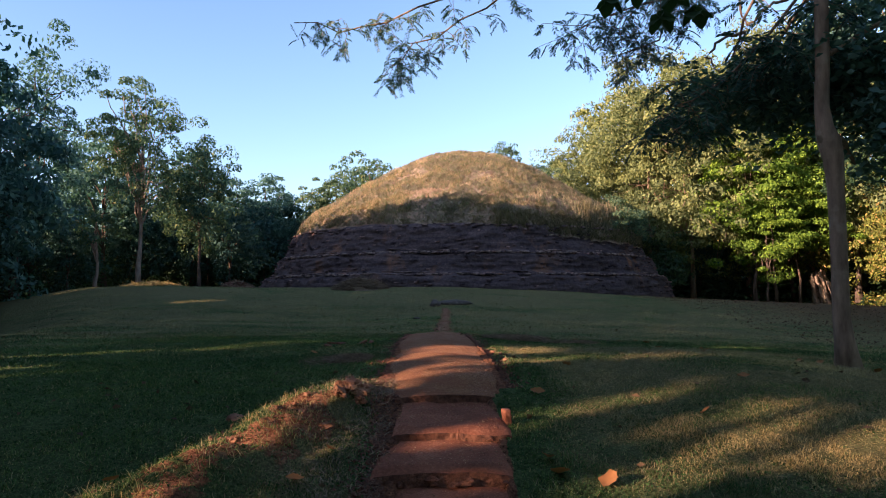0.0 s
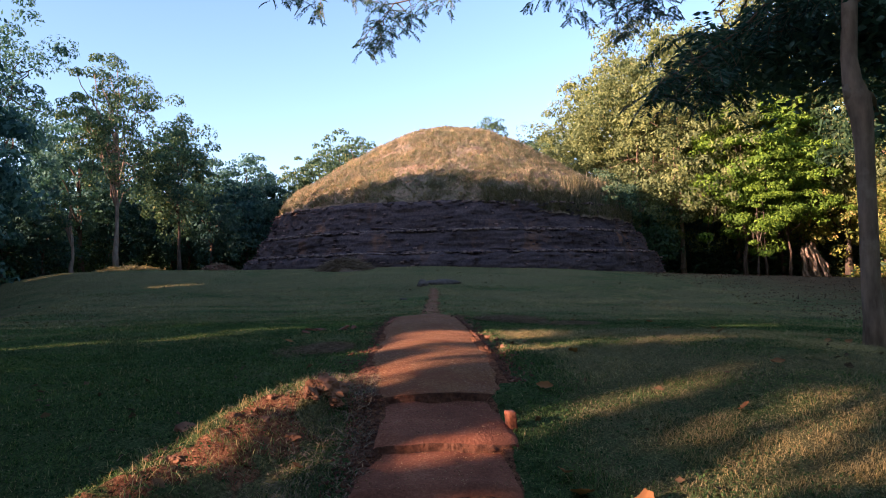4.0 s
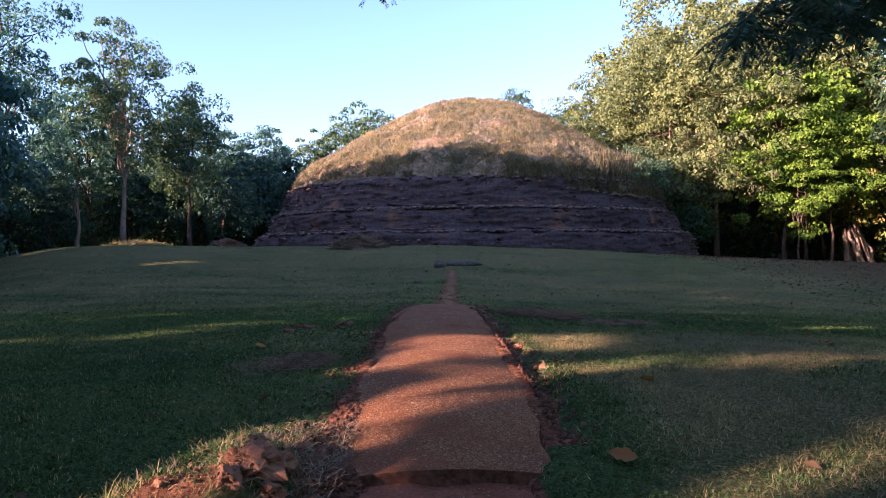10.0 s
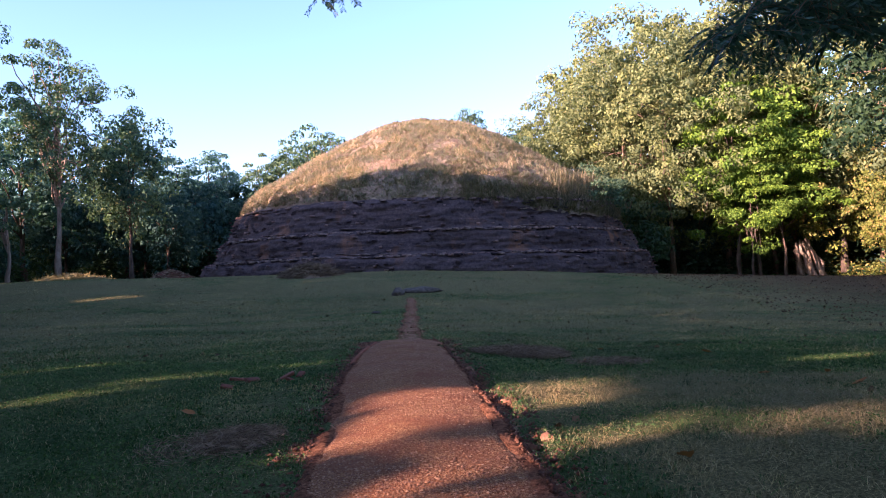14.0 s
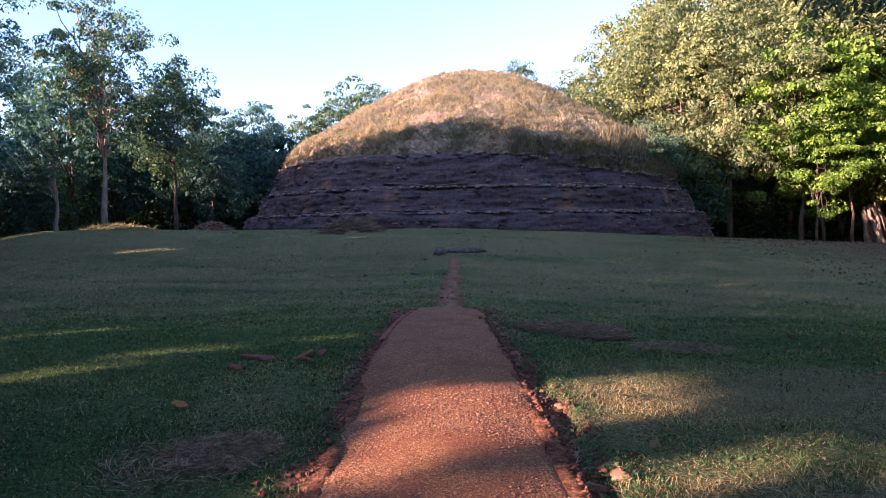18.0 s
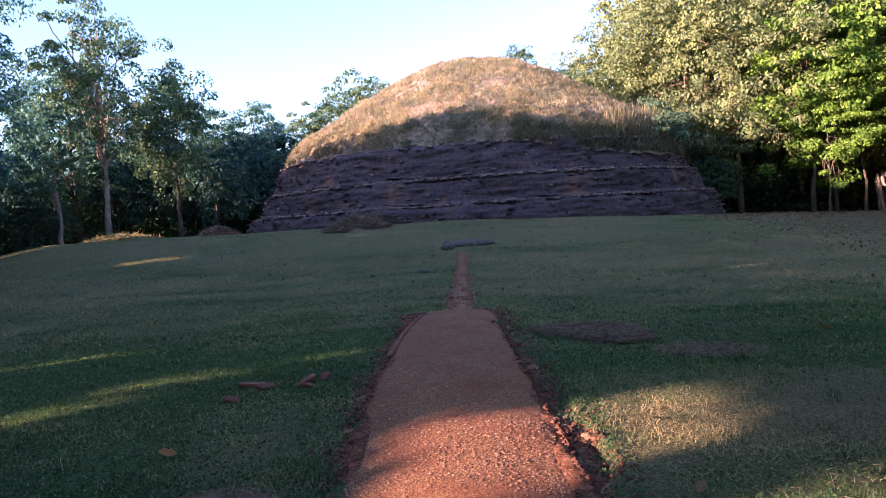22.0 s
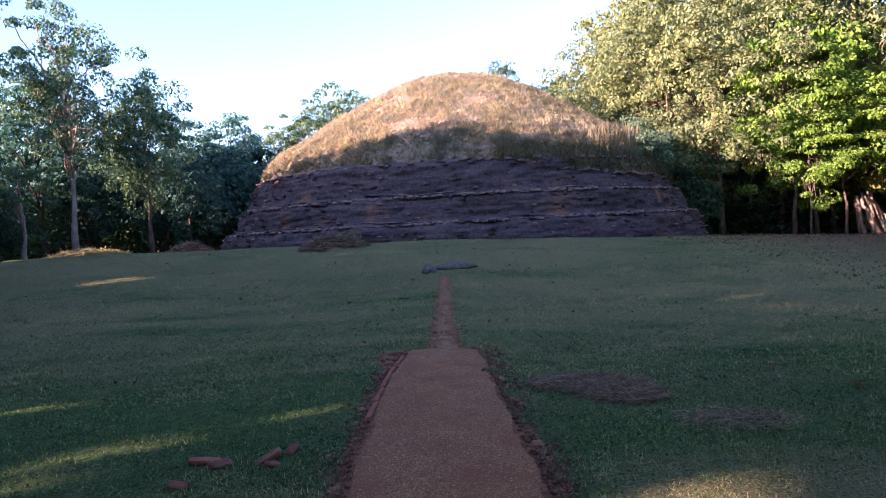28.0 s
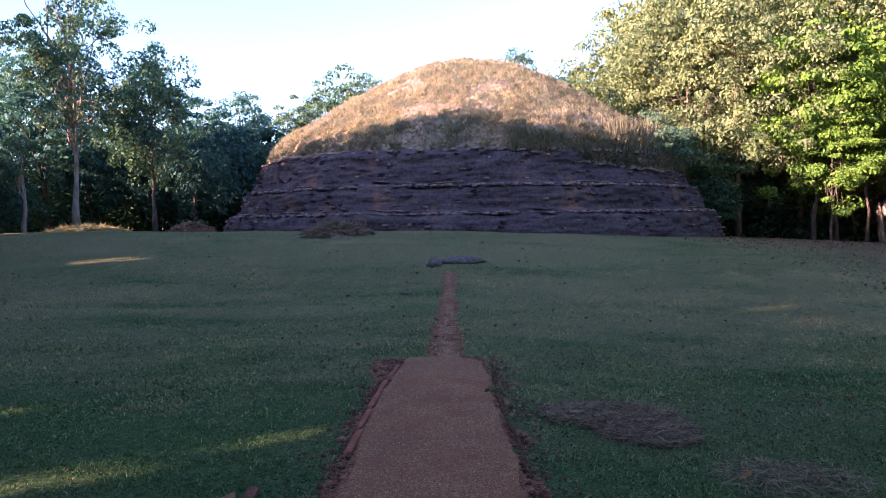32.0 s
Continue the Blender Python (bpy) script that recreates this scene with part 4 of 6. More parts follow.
for ob, x, y, s in [(lit_a, 16.9, 45.2, 1.14), (lit_a, 21.5, 47.5, 1.22), (lit_a, 25.5, 47, 1.45), (lit_a, 30, 45, 1.55), (lit_a, 13.4, 51.5, 1.0), (lit_a, 14.4, 54.5, 0.96), (lit_a, 24.5, 51.5, 1.5), (lit_a, 20.3, 51.5, 1.36), (lit_a, 11.0, 55, 0.86), (lit_a, 17, 50.5, 1.35), (lit_a, 34, 41, 1.45), (lit_b, 22.6, 47.4, 0.95), (lit_c, 30, 40, 1.0), (lit_b, 23.6, 45.8, 1.25), (lit_b, 22.3, 42.6, 0.8), (lit_d, 26, 33, 1.0), (lit_c, 24.5, 36.5, 0.62), (lit_a, 22.5, 48, 1.2), (lit_b, 19.9, 41.6, 0.62), (lit_b, 21.8, 44.4, 0.95)]:
    put(ob, x, y, rng.uniform(0, 360), s)
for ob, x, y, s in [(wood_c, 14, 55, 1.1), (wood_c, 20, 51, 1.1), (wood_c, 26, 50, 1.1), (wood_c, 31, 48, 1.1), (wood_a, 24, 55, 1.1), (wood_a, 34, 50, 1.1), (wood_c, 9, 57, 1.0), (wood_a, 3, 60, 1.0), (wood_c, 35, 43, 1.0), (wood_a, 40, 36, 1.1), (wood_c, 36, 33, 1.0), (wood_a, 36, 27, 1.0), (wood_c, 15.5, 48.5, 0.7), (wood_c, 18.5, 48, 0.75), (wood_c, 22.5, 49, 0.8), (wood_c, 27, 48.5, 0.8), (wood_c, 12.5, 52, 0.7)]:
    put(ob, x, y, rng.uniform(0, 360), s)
# unseen tall wood added behind the walker and along the near side of the clearing
# it blocks part of the sky light over path and lawn
for x, y, size in [(-13, -19, 1.5), (-5.5, -9, 1.75), (-3, -21, 1.5), (3, -8.5, 1.75), (10, -18, 1.5), (10, -4.5, 1.65), (15, 3, 1.5), (18, 11, 1.4), (20, -8, 1.4), (25, 10, 1.2), (27, 18, 1.2)]:
    put(wood_a, x, y, rng.uniform(0, 360), size)

# the near tree beside the lawn, whose limbs reach over the path
near = thing("tree", "slender tree with grey-brown bark and large drooping leaves", "tree", at=(4.65, 9.1, lie(4.65, 9.1)))
nrng = np.random.default_rng(44)
nz = lie(4.65, 9.1)
nstem = [(0.05, 0, -0.2), (0.0, 0, 0.3), (-0.02, 0, 1.0 - nz), (-0.01, 0, 1.85 - nz), (-0.01, 0, 2.5 - nz), (-0.02, 0, 2.82 - nz), (-0.06, 0, 3.02 - nz), (-0.10, 0.01, 3.2 - nz), (-0.12, 0.01, 3.45 - nz), (-0.09, 0, 4.04 - nz), (-0.07, 0, 4.72 - nz), (-0.1, 0, 6.5), (-0.1, 0.1, 8.0)]
part("trunk", mesh_of("trunk", *tube(nstem, [0.18, 0.108, 0.094, 0.09, 0.094, 0.112, 0.128, 0.098, 0.08, 0.078, 0.076, 0.055, 0.035], 12), M_BARK_NEAR, True), near)
part("branch_stub", mesh_of("branch_stub", *tube([(-0.06, 0, 2.98 - nz), (-0.17, -0.02, 3.06 - nz), (-0.21, -0.03, 3.15 - nz)], [0.07, 0.052, 0.03], 8), M_BARK_NEAR, True), near)
narms = [limb(nrng, (0.0, 0, 3.05 - nz), (0.55, 0.5, 2.85 - nz), 0.05, 0.02), limb(nrng, (-0.1, 0, 5.5), (-3.0, 2.6, 6.2), 0.05, 0.02), limb(nrng, (-0.1, 0, 6.0), (-6.0, 4.8, 7.2), 0.05, 0.015), limb(nrng, (-0.1, 0, 3.6), (1.6, 0.5, 4.2), 0.04, 0.012), limb(nrng, (-0.1, 0, 4.9), (-0.3, 2.0, 4.2), 0.035, 0.012), limb(nrng, (-0.1, 0, 5), (1.8, -0.4, 6), 0.04, 0.012)]
# crooked thin limbs that hang beside the crown
for crook in ([(-0.1, 0, 6.2), (0.4, 1.2, 5.75), (0.51, 1.7, 5.47), (0.22, 1.7, 5.39), (0.0, 1.7, 5.21), (-0.17, 1.7, 4.96), (-0.32, 1.72, 4.75), (-0.27, 1.74, 4.55), (-0.32, 1.75, 4.22)], [(-0.1, 0.3, 6.3), (-0.27, 1.7, 5.5), (-0.23, 1.7, 5.21), (-0.07, 1.7, 5.08)], [(-0.17, 1.7, 4.98), (-0.41, 1.72, 4.96), (-0.58, 1.72, 4.8), (-0.71, 1.72, 4.63), (-0.66, 1.72, 4.5), (-0.55, 1.72, 4.39)]):
    way = [Vector((x, y, z - nz)) for x, y, z in crook]
    fine = []
    for p, q in zip(way[:-1], way[1:]):
        for u in (0.0, 0.33, 0.67):
            fine.append(p.lerp(q, u) + Vector(nrng.normal(size=3) * 0.018))
    fine.append(way[-1])
    narms.append(tube(fine, [0.026 - 0.017 * i / (len(fine) - 1) for i in range(len(fine))], 6))
for arm in narms:
    part("limb", mesh_of("limb", *arm, M_BARK_NEAR, True), near)
ncl = np.concatenate([crown_points(nrng, n_, c_, r_, 0.15) for n_, c_, r_ in ((34, (0.2, 1.9, 4.15 - nz), (0.85, 0.9, 0.5)), (9, (-0.7, 1.9, 4.1 - nz), (0.28, 0.4, 0.3)), (15, (-0.12, 0.9, 3.6 - nz), (0.42, 0.6, 0.5)), (30, (1.7, 2.6, 5.1), (0.8, 1.0, 0.7)), (56, (0.7, 0.4, 4.0 - nz), (0.85, 0.9, 0.7)), (22, (0.75, 0.2, 2.8), (0.4, 0.6, 0.55)), (50, (1.2, 0.6, 5.3), (1.0, 1.3, 1.1)))])
part("crown", mesh_of("crown", *leaf_cloud(clump_leaves(nrng, ncl, 0.42, 36), 0.125, nrng, aspect=1.7), M_LEAF_BLUE), near, "dark green drooping leaves")

# ---- stones at the head of the path ----
block_thing("stone_slab", "flat grey stone slab lying in the grass", "stone", (0.85, 24.4, lie(0.85, 24.4) - 0.04), (1.15, 0.55, 0.22), 3, 5.0, M_STONE, (0, 0), 0.25)
block_thing("boulder", "small rounded brown boulder beside the slab", "stone", (0.18, 23.9, lie(0.18, 23.9) - 0.04), (0.32, 0.28, 0.28), 20, 8.0, M_STONE, (0, 0), 0.5)

# ---- undergrowth and the far wood that closes the place ----
urng = np.random.default_rng(61)


def scatter(n, rng, x0, x1, y0, y1):
    return np.stack([rng.uniform(x0, x1, n), rng.uniform(y0, y1, n)], -1)


def leaf_stuff(name, label, category, pts, size, mat, rng, **more):
    return tagged(new(name, mesh_of(name, *leaf_cloud(pts, size, rng, **more), mat)), label, category, kind="stuff")


def low_leaves(rng, n, box, tall, drop=1.5):
    p = scatter(n, rng, *box)
    z = land(p[:, 0], p[:, 1]) + tall * rng.uniform(0, 1, n) ** drop * (0.75 + 0.45 * vnoise(p[:, 0] / 1.7, p[:, 1] / 1.7, 0, 63))
    return np.c_[p, z]


def off_mound(p, gap=0.6):
    return p[np.hypot(p[:, 0] - MOUND.x, p[:, 1] - MOUND.y) > 12 + gap]


# dark leaves paint in the shade of the hollows below the trees
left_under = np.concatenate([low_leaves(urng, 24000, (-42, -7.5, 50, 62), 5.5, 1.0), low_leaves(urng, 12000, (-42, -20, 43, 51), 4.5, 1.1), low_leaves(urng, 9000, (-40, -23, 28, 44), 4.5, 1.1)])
leaf_stuff("undergrowth", "tangled undergrowth below the wood, leaves darkened for shade", "undergrowth", off_mound(left_under), 0.3, M_LEAF_DARK, urng)
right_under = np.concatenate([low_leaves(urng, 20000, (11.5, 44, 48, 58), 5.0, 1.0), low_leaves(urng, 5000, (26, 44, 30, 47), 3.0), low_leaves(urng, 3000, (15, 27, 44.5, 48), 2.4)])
leaf_stuff("undergrowth", "tangled undergrowth below the sunlit trees, leaves darkened for shade", "undergrowth", off_mound(right_under), 0.34, M_LEAF_DARK, urng)
leaf_stuff("undergrowth", "low dry yellowing undergrowth in the sun beside the stump", "undergrowth", low_leaves(urng, 5200, (26.2, 34, 40.5, 46), 1.1, 1.6), 0.17, M_LEAF_YELLOW, urng)
# backing of dark leaves, added to close gaps of sky
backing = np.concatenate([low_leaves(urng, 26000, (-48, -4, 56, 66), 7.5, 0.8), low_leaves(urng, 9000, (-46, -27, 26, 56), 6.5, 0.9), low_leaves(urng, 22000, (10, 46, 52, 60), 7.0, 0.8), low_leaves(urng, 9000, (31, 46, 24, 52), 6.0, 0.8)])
leaf_stuff("undergrowth", "dense thicket added deep in the wood, leaves darkened for shade", "undergrowth", off_mound(backing), 0.6, M_LEAF_DARK, urng)
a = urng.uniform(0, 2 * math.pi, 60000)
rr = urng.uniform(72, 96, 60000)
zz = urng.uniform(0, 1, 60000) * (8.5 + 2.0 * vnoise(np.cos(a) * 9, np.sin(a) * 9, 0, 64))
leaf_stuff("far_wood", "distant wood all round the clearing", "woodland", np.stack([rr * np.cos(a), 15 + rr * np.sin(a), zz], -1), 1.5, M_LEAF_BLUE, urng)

# ---- stump, bush on the mound ----
# pale bark also stands in for the sunlight on the stump
stump = thing("tree_stump", "flared stump of a fig with twisted roots, sunlight put into its pale bark", "tree stump", at=(25.0, 44.5, float(land(25.0, 44.5)) - 0.05))
srng = np.random.default_rng(71)
for i in range(11):
    a = 2 * math.pi * i / 11 + srng.normal() * 0.15
    top = (-0.5 + 0.35 * math.cos(a), 0.3 * math.sin(a), 2.0 + srng.uniform(-0.3, 0.5))
    foot = (0.75 * math.cos(a) + 0.15, 0.6 * math.sin(a) - 0.1, -0.1)
    part("root", mesh_of("root", *limb(srng, foot, top, 0.16, 0.09, -0.06), M_BARK_PALE, True), stump)
tree("bush", "small leafy bush on top of the mound", 72, 2.0, 0.03, 0.3, 1.15, 30, 50, 0.13, M_LEAF_TALL, clump_r=0.3, hollow=0.1, ragged=0.1, forks=9, at=(5.1, 45.0, 9.0), category="bush")
tree("bush", "scrubby bush high on the side of the mound", 73, 1.9, 0.03, 0.2, 1.3, 36, 55, 0.13, M_LEAF_TALL, clump_r=0.34, hollow=0.05, ragged=0.08, forks=9, at=(7.4, 45.4, 7.8), category="bush")
for x, y, s, tall in [(-3.5, 51.5, 74, 9.5), (-6.4, 51, 77, 9.0), (-5.0, 52, 78, 8.7), (-7.9, 51.5, 79, 8.3)]:
    tree("tree", "scrubby olive-leaved tree behind the shoulder of the mound", s, tall, 0.08, 4.0, 1.5, 44, 70, 0.18, M_LEAF_TALL, clump_r=0.42, hollow=0.3, forks=9, at=(x, y, 1.2), group="scrub behind the mound")
for i, (turn, r, z, tall) in enumerate([(-42, 9.75, 4.3, 1.0), (-33, 9.9, 4.1, 1.3), (-26, 9.9, 4.0, 1.6), (-18, 10.0, 3.9, 1.9), (-10, 10.0, 3.8, 2.2), (-22, 9.0, 5.1, 1.3), (-12, 8.8, 5.2, 1.7)]):
    a = radians(turn)
    tree("bush", "grey-green shrub growing on the shoulder of the mound", 180 + i, tall, 0.025, 0.1, 0.8, 20, 60, 0.13, M_LEAF_TALL, clump_r=0.34, hollow=0.2, forks=5, at=(MOUND.x + r * math.cos(a), MOUND.y + r * math.sin(a), z), category="bush", group="shrubs on the mound")
# two bushes with the shade of the flank put into the leaf colour
tree("bush", "bush at the shaded flank of the mound, shade put into its dark leaves", 75, 2.6, 0.05, 0.3, 1.2, 34, 60, 0.2, M_LEAF_DARK, clump_r=0.6, hollow=0.2, forks=8, at=(13.4, 40.4, float(land(13.4, 40.4))), category="bush")
tree("bush", "bush at the shaded flank of the mound, shade put into its dark leaves", 76, 3.8, 0.06, 0.6, 1.4, 40, 60, 0.2, M_LEAF_DARK, clump_r=0.6, hollow=0.2, forks=8, at=(14.2, 42.5, float(land(14.2, 42.5))), category="bush")

# ---- feathery boughs that hang over the path from the near tree ----
HANG = [(2.14, 4.9), (2.77, 4.68), (3.22, 4.75), (2.5, 5.02), (2.95, 4.95)]


def feather(rng, start, way, length, leaflet):
    """A drooping compound leaf: a thin rachis with paired leaflets. Returns rachis points, leaflet vertices."""
    pts = []
    p, d = Vector(start), Vector(way).normalized()
    for i in range(7):
        pts.append(p.copy())
        d = (d + Vector((0, 0, -0.12)) + Vector(rng.normal(size=3) * 0.06)).normalized()
        p = p + d * length / 6
    quads = []
    for i in range(1, 7):
        for u in (0.0, 0.5):
            c = pts[i].lerp(pts[min(i + 1, 6)], u)
            along = (pts[i] - pts[i - 1]).normalized()
            side = along.cross(Vector((0.1, 0.1, 1))).normalized()
            for sgn in (-1, 1):
                w = (along * 0.55 + side * sgn + Vector((0, 0, -0.25))).normalized()
                ln = leaflet * rng.uniform(0.7, 1.2)
                o = w.cross(Vector(rng.normal(size=3))).normalized() * leaflet * 0.13
                quads.append([c, c + w * ln * 0.5 + o, c + w * ln, c + w * ln * 0.5 - o])
    return pts, quads


def bough(label, way_points, sprays, reach, seed, droop, mat=None, leaflet=0.066):
    rng = np.random.default_rng(seed)
    top = thing("hanging_branch", label, "branch", "boughs over the path")
    way = [Vector(p) for p in way_points]
    part("stem", mesh_of("stem", *tube(way, [0.022 - 0.014 * i / (len(way) - 1) for i in range(len(way))], 6), M_BARK, True), top)
    verts, twigs = [], []
    for _ in range(sprays):
        i = int(rng.integers(1, len(way)))
        s = way[i - 1].lerp(way[i], rng.uniform())
        d = Vector((rng.normal(), rng.normal() * 0.6, -droop + rng.normal() * 0.5)).normalized()
        tw = [s]
        for _k in range(4):
            d = (d + Vector(rng.normal(size=3) * 0.3) + Vector((0, 0, -0.05))).normalized()
            tw.append(tw[-1] + d * reach * rng.uniform(0.6, 1.1) / 4)
        twigs.append(tube(tw, [0.007, 0.006, 0.005, 0.004, 0.003], 4))
        for p in tw[2:]:
            for _j in range(2):
                pts, quads = feather(rng, p, (rng.normal(), rng.normal(), rng.normal() * 0.4 - 0.3), rng.uniform(2.7, 4.8) * leaflet, leaflet)
                twigs.append(tube(pts, [0.0025] * 7, 3, False))
                verts += [v for q in quads for v in q]
    part("twig_tangle", mesh_of("twig_tangle", *join(twigs), M_BARK), top, kind="stuff")
    n = len(verts) // 4
    k = np.arange(n)[:, None] * 4
    part("foliage", mesh_of("foliage", np.array([tuple(v) for v in verts]), np.concatenate([k + (0, 1, 2), k + (0, 2, 3)], 0), mat or M_LEAF_FINE), top, "fine feathery leaflets", kind="stuff")


bough("thin drooping branch with feathery leaflets over the path", [(3.6, 12.0, 8.0), (2.0, 13.4, 7.2), (1.1, 14.1, 6.72), (0.6, 14.1, 6.5), (0.15, 14.1, 6.15), (-0.3, 14.1, 6.05), (-0.5, 14.1, 5.75), (-0.75, 14.1, 5.6)], 34, 0.6, 82, 0.6)
bough("thin drooping branch with sparse feathery leaflets", [(2.0, 13.2, 7.6), (0.7, 14.0, 7.0), (-0.2, 14.1, 6.75), (-0.8, 14.1, 6.45), (-1.25, 14.2, 6.42), (-1.7, 14.2, 6.3), (-2.1, 14.2, 6.5), (-2.55, 14.2, 6.5)], 26, 0.45, 83, 0.5)
bough("drooping branch with feathery leaflets beside the near tree", [(4.55, 9.1, 6.2), (4.3, 10.2, 6.0), (3.89, 11.1, 5.75), (3.46, 11.1, 5.6), (3.04, 11.1, 5.5), (2.6, 11.1, 5.35), (2.25, 11.1, 5.2)], 52, 0.7, 84, 0.45)
bough("crooked hanging branch with feathery leaflets tinted by sky light", [(4.3, 10.2, 5.95), (3.7, 11.0, 5.6), (3.45, 11.15, 5.3), (3.36, 11.15, 5.0), (3.05, 11.15, 4.88), (2.75, 11.15, 4.78)], 24, 0.45, 85, 0.4)
bough("leafy dark lower bough of the near tree", [(4.55, 9.3, 5.0), (4.2, 9.6, 4.5), (3.8, 9.9, 4.05), (3.4, 10.1, 3.8), (3.0, 10.2, 3.7)], 26, 0.7, 86, 0.1, M_LEAF_SHADED, 0.11)
bough("leafy dark lower bough reaching over the lawn", [(4.6, 9.4, 4.9), (4.8, 10.6, 4.7), (5.0, 12.0, 4.5), (4.7, 13.0, 4.35), (4.2, 13.6, 4.25)], 30, 0.7, 87, 0.1, M_LEAF_SHADED, 0.11)
bough("leafy dark outer bough of the near tree", [(4.7, 9.4, 4.6), (5.3, 10.0, 4.2), (5.9, 10.6, 3.95), (6.4, 11.2, 3.85)], 24, 0.7, 88, 0.1, M_LEAF_SHADED, 0.11)
def curled_leaf(s, seed, mat=None):
    """A dry leaf: a pointed blade folded on its midrib, with a wavy curled rim."""
    rng = np.random.default_rng(seed)
    curl, fold = rng.uniform(0.15, 0.5), rng.uniform(0.2, 0.6)
    verts = []
    for i in range(9):
        u = i / 8
        half = 0.34 * s * math.sin(math.pi * min(1, 0.04 + u * 0.95)) ** 0.8
        for j in range(-2, 3):
            w = half * j / 2 * (1 + 0.12 * rng.normal())
            verts.append(((u - 0.5) * s, w, abs(w) * fold + curl * s * (u - 0.5) ** 2 + 0.02 * s * rng.normal()))
    faces = [(r * 5 + c, r * 5 + c + 1, r * 5 + c + 6, r * 5 + c + 5) for r in range(8) for c in range(4)]
    return mesh_of("fallen_leaf", verts, faces, mat or M_FALLEN, True)


for i, (x, z) in enumerate(HANG):
    bunch = thing("hanging_leaf_bunch", "bunch of large dark green leaves hanging from the near tree", "leaves", "large hanging leaves", at=(x, 9.4, z))
    part("stalk", mesh_of("stalk", *tube([(0.05, 0.1, 0.55), (0.02, 0.04, 0.25), (0, 0, 0)], [0.008, 0.006, 0.004], 5), M_BARK, True), bunch)
    for j in range(4):
        leaf = part("leaf", curled_leaf(0.3, 300 + 10 * i + j, M_LEAF_DARK), bunch)
        leaf.matrix_basis = pose(0, 0, 0, 0, 0, 90 * j + 25 * i) @ pose(0.06, 0, -0.1, 0, 62 - 9 * j, 0)

# ---- heaps on the lawn ----
def heap(name, label, category, at, size, tall, twigs, mat, base_mat, seed, twig_len=0.3, thick=0.006):
    """A low heap: an uneven core under a tangle of stalks."""
    rng = np.random.default_rng(seed)
    top = thing(name, label, category, at=(at[0], at[1], 0))
    n, m = 24, 9
    r = np.linspace(0, 1, m)
    A, Rr = np.meshgrid(np.linspace(0, 2 * math.pi, n, endpoint=False), r)
    lump = 1 + 0.25 * vnoise(np.cos(A) * 2 + seed, np.sin(A) * 2, Rr * 2, seed)
    x, y = Rr * size[0] * np.cos(A) * lump, Rr * size[1] * np.sin(A) * lump
    z = land(at[0] + x, at[1] + y) + tall * (1 - Rr**1.6) * (0.8 + 0.3 * vnoise(x * 2.5, y * 2.5, 0, seed)) - 0.03 * Rr
    i, j = np.arange(m - 1)[:, None] * n, np.arange(n)[None, :]
    q = np.stack([i + j, i + n + j, i + n + (j + 1) % n, i + (j + 1) % n], -1).reshape(-1, 4)
    part("core", mesh_of("core", np.stack([x, y, z], -1), q, base_mat, True), top)
    a, u = rng.uniform(0, 2 * math.pi, twigs), rng.uniform(0, 1, twigs) ** 0.6
    px, py = u * size[0] * np.cos(a), u * size[1] * np.sin(a)
    pz = land(at[0] + px, at[1] + py) + tall * (1 - u**1.6) * 0.85 + rng.uniform(0, 0.05, twigs)
    d = rng.normal(size=(twigs, 3)) * (1, 1, 0.35)
    d /= np.linalg.norm(d, axis=1, keepdims=True)
    ln = twig_len * rng.uniform(0.4, 1.3, (twigs, 1))
    c = np.c_[px, py, pz]
    o = np.cross(d, rng.normal(size=(twigs, 3)))
    o = o / np.linalg.norm(o, axis=1, keepdims=True) * thick
    v = np.stack([c - d * ln / 2, c + o, c + d * ln / 2, c - o], 1).reshape(-1, 3)
    k = np.arange(twigs)[:, None] * 4
    part("straw", mesh_of("straw", v, np.concatenate([k + (0, 1, 2), k + (0, 2, 3)], 0), mat), top, kind="stuff")
    return top


heap("brush_heap", "grey heap of cut brush on the grass before the mound", "brush heap", (-2.85, 30.3), (1.15, 0.7), 0.5, 2600, M_TWIG, M_TWIG, 11, 0.5, 0.012)
heap("straw_heap", "low heap of dry yellow straw at the foot of a tree", "straw heap", (-13.6, 36.2), (1.7, 0.9), 0.34, 2600, M_STRAW, M_STRAW, 12, 0.45, 0.014)
heap("rubble_heap", "small heap of broken red brick and earth", "rubble heap", (-9.6, 36.6), (0.95, 0.6), 0.45, 500, M_TWIG, M_BRICK, 13, 0.3, 0.02)
heap("leaf_pile", "raked pile of dead grass and twigs on the lawn", "leaf pile", (1.35, 12.85), (0.55, 0.34), 0.05, 4200, M_TWIG, M_GROUND, 14, 0.16, 0.0026)
heap("leaf_pile", "low pile of dead brown grass beside the path", "leaf pile", (-0.98, 8.92), (0.27, 0.27), 0.04, 2600, M_TWIG, M_TWIG, 16, 0.09, 0.0015)
heap("leaf_pile", "thin raked strip of dead grass and twigs", "leaf pile", (1.5, 12.42), (0.36, 0.3), 0.04, 2600, M_TWIG, M_GROUND, 15, 0.16, 0.0026)
heap("leaf_pile", "small scatter of dead grass", "leaf pile", (2.0, 11.5), (0.42, 0.34), 0.025, 1000, M_TWIG, M_GROUND, 16, 0.12, 0.002)
heap("leaf_pile", "brown scatter of dead stalks and twigs beside the path", "leaf pile", (-1.1, 8.85), (0.42, 0.34), 0.02, 1000, M_TWIG, M_GROUND, 17, 0.1, 0.0018)

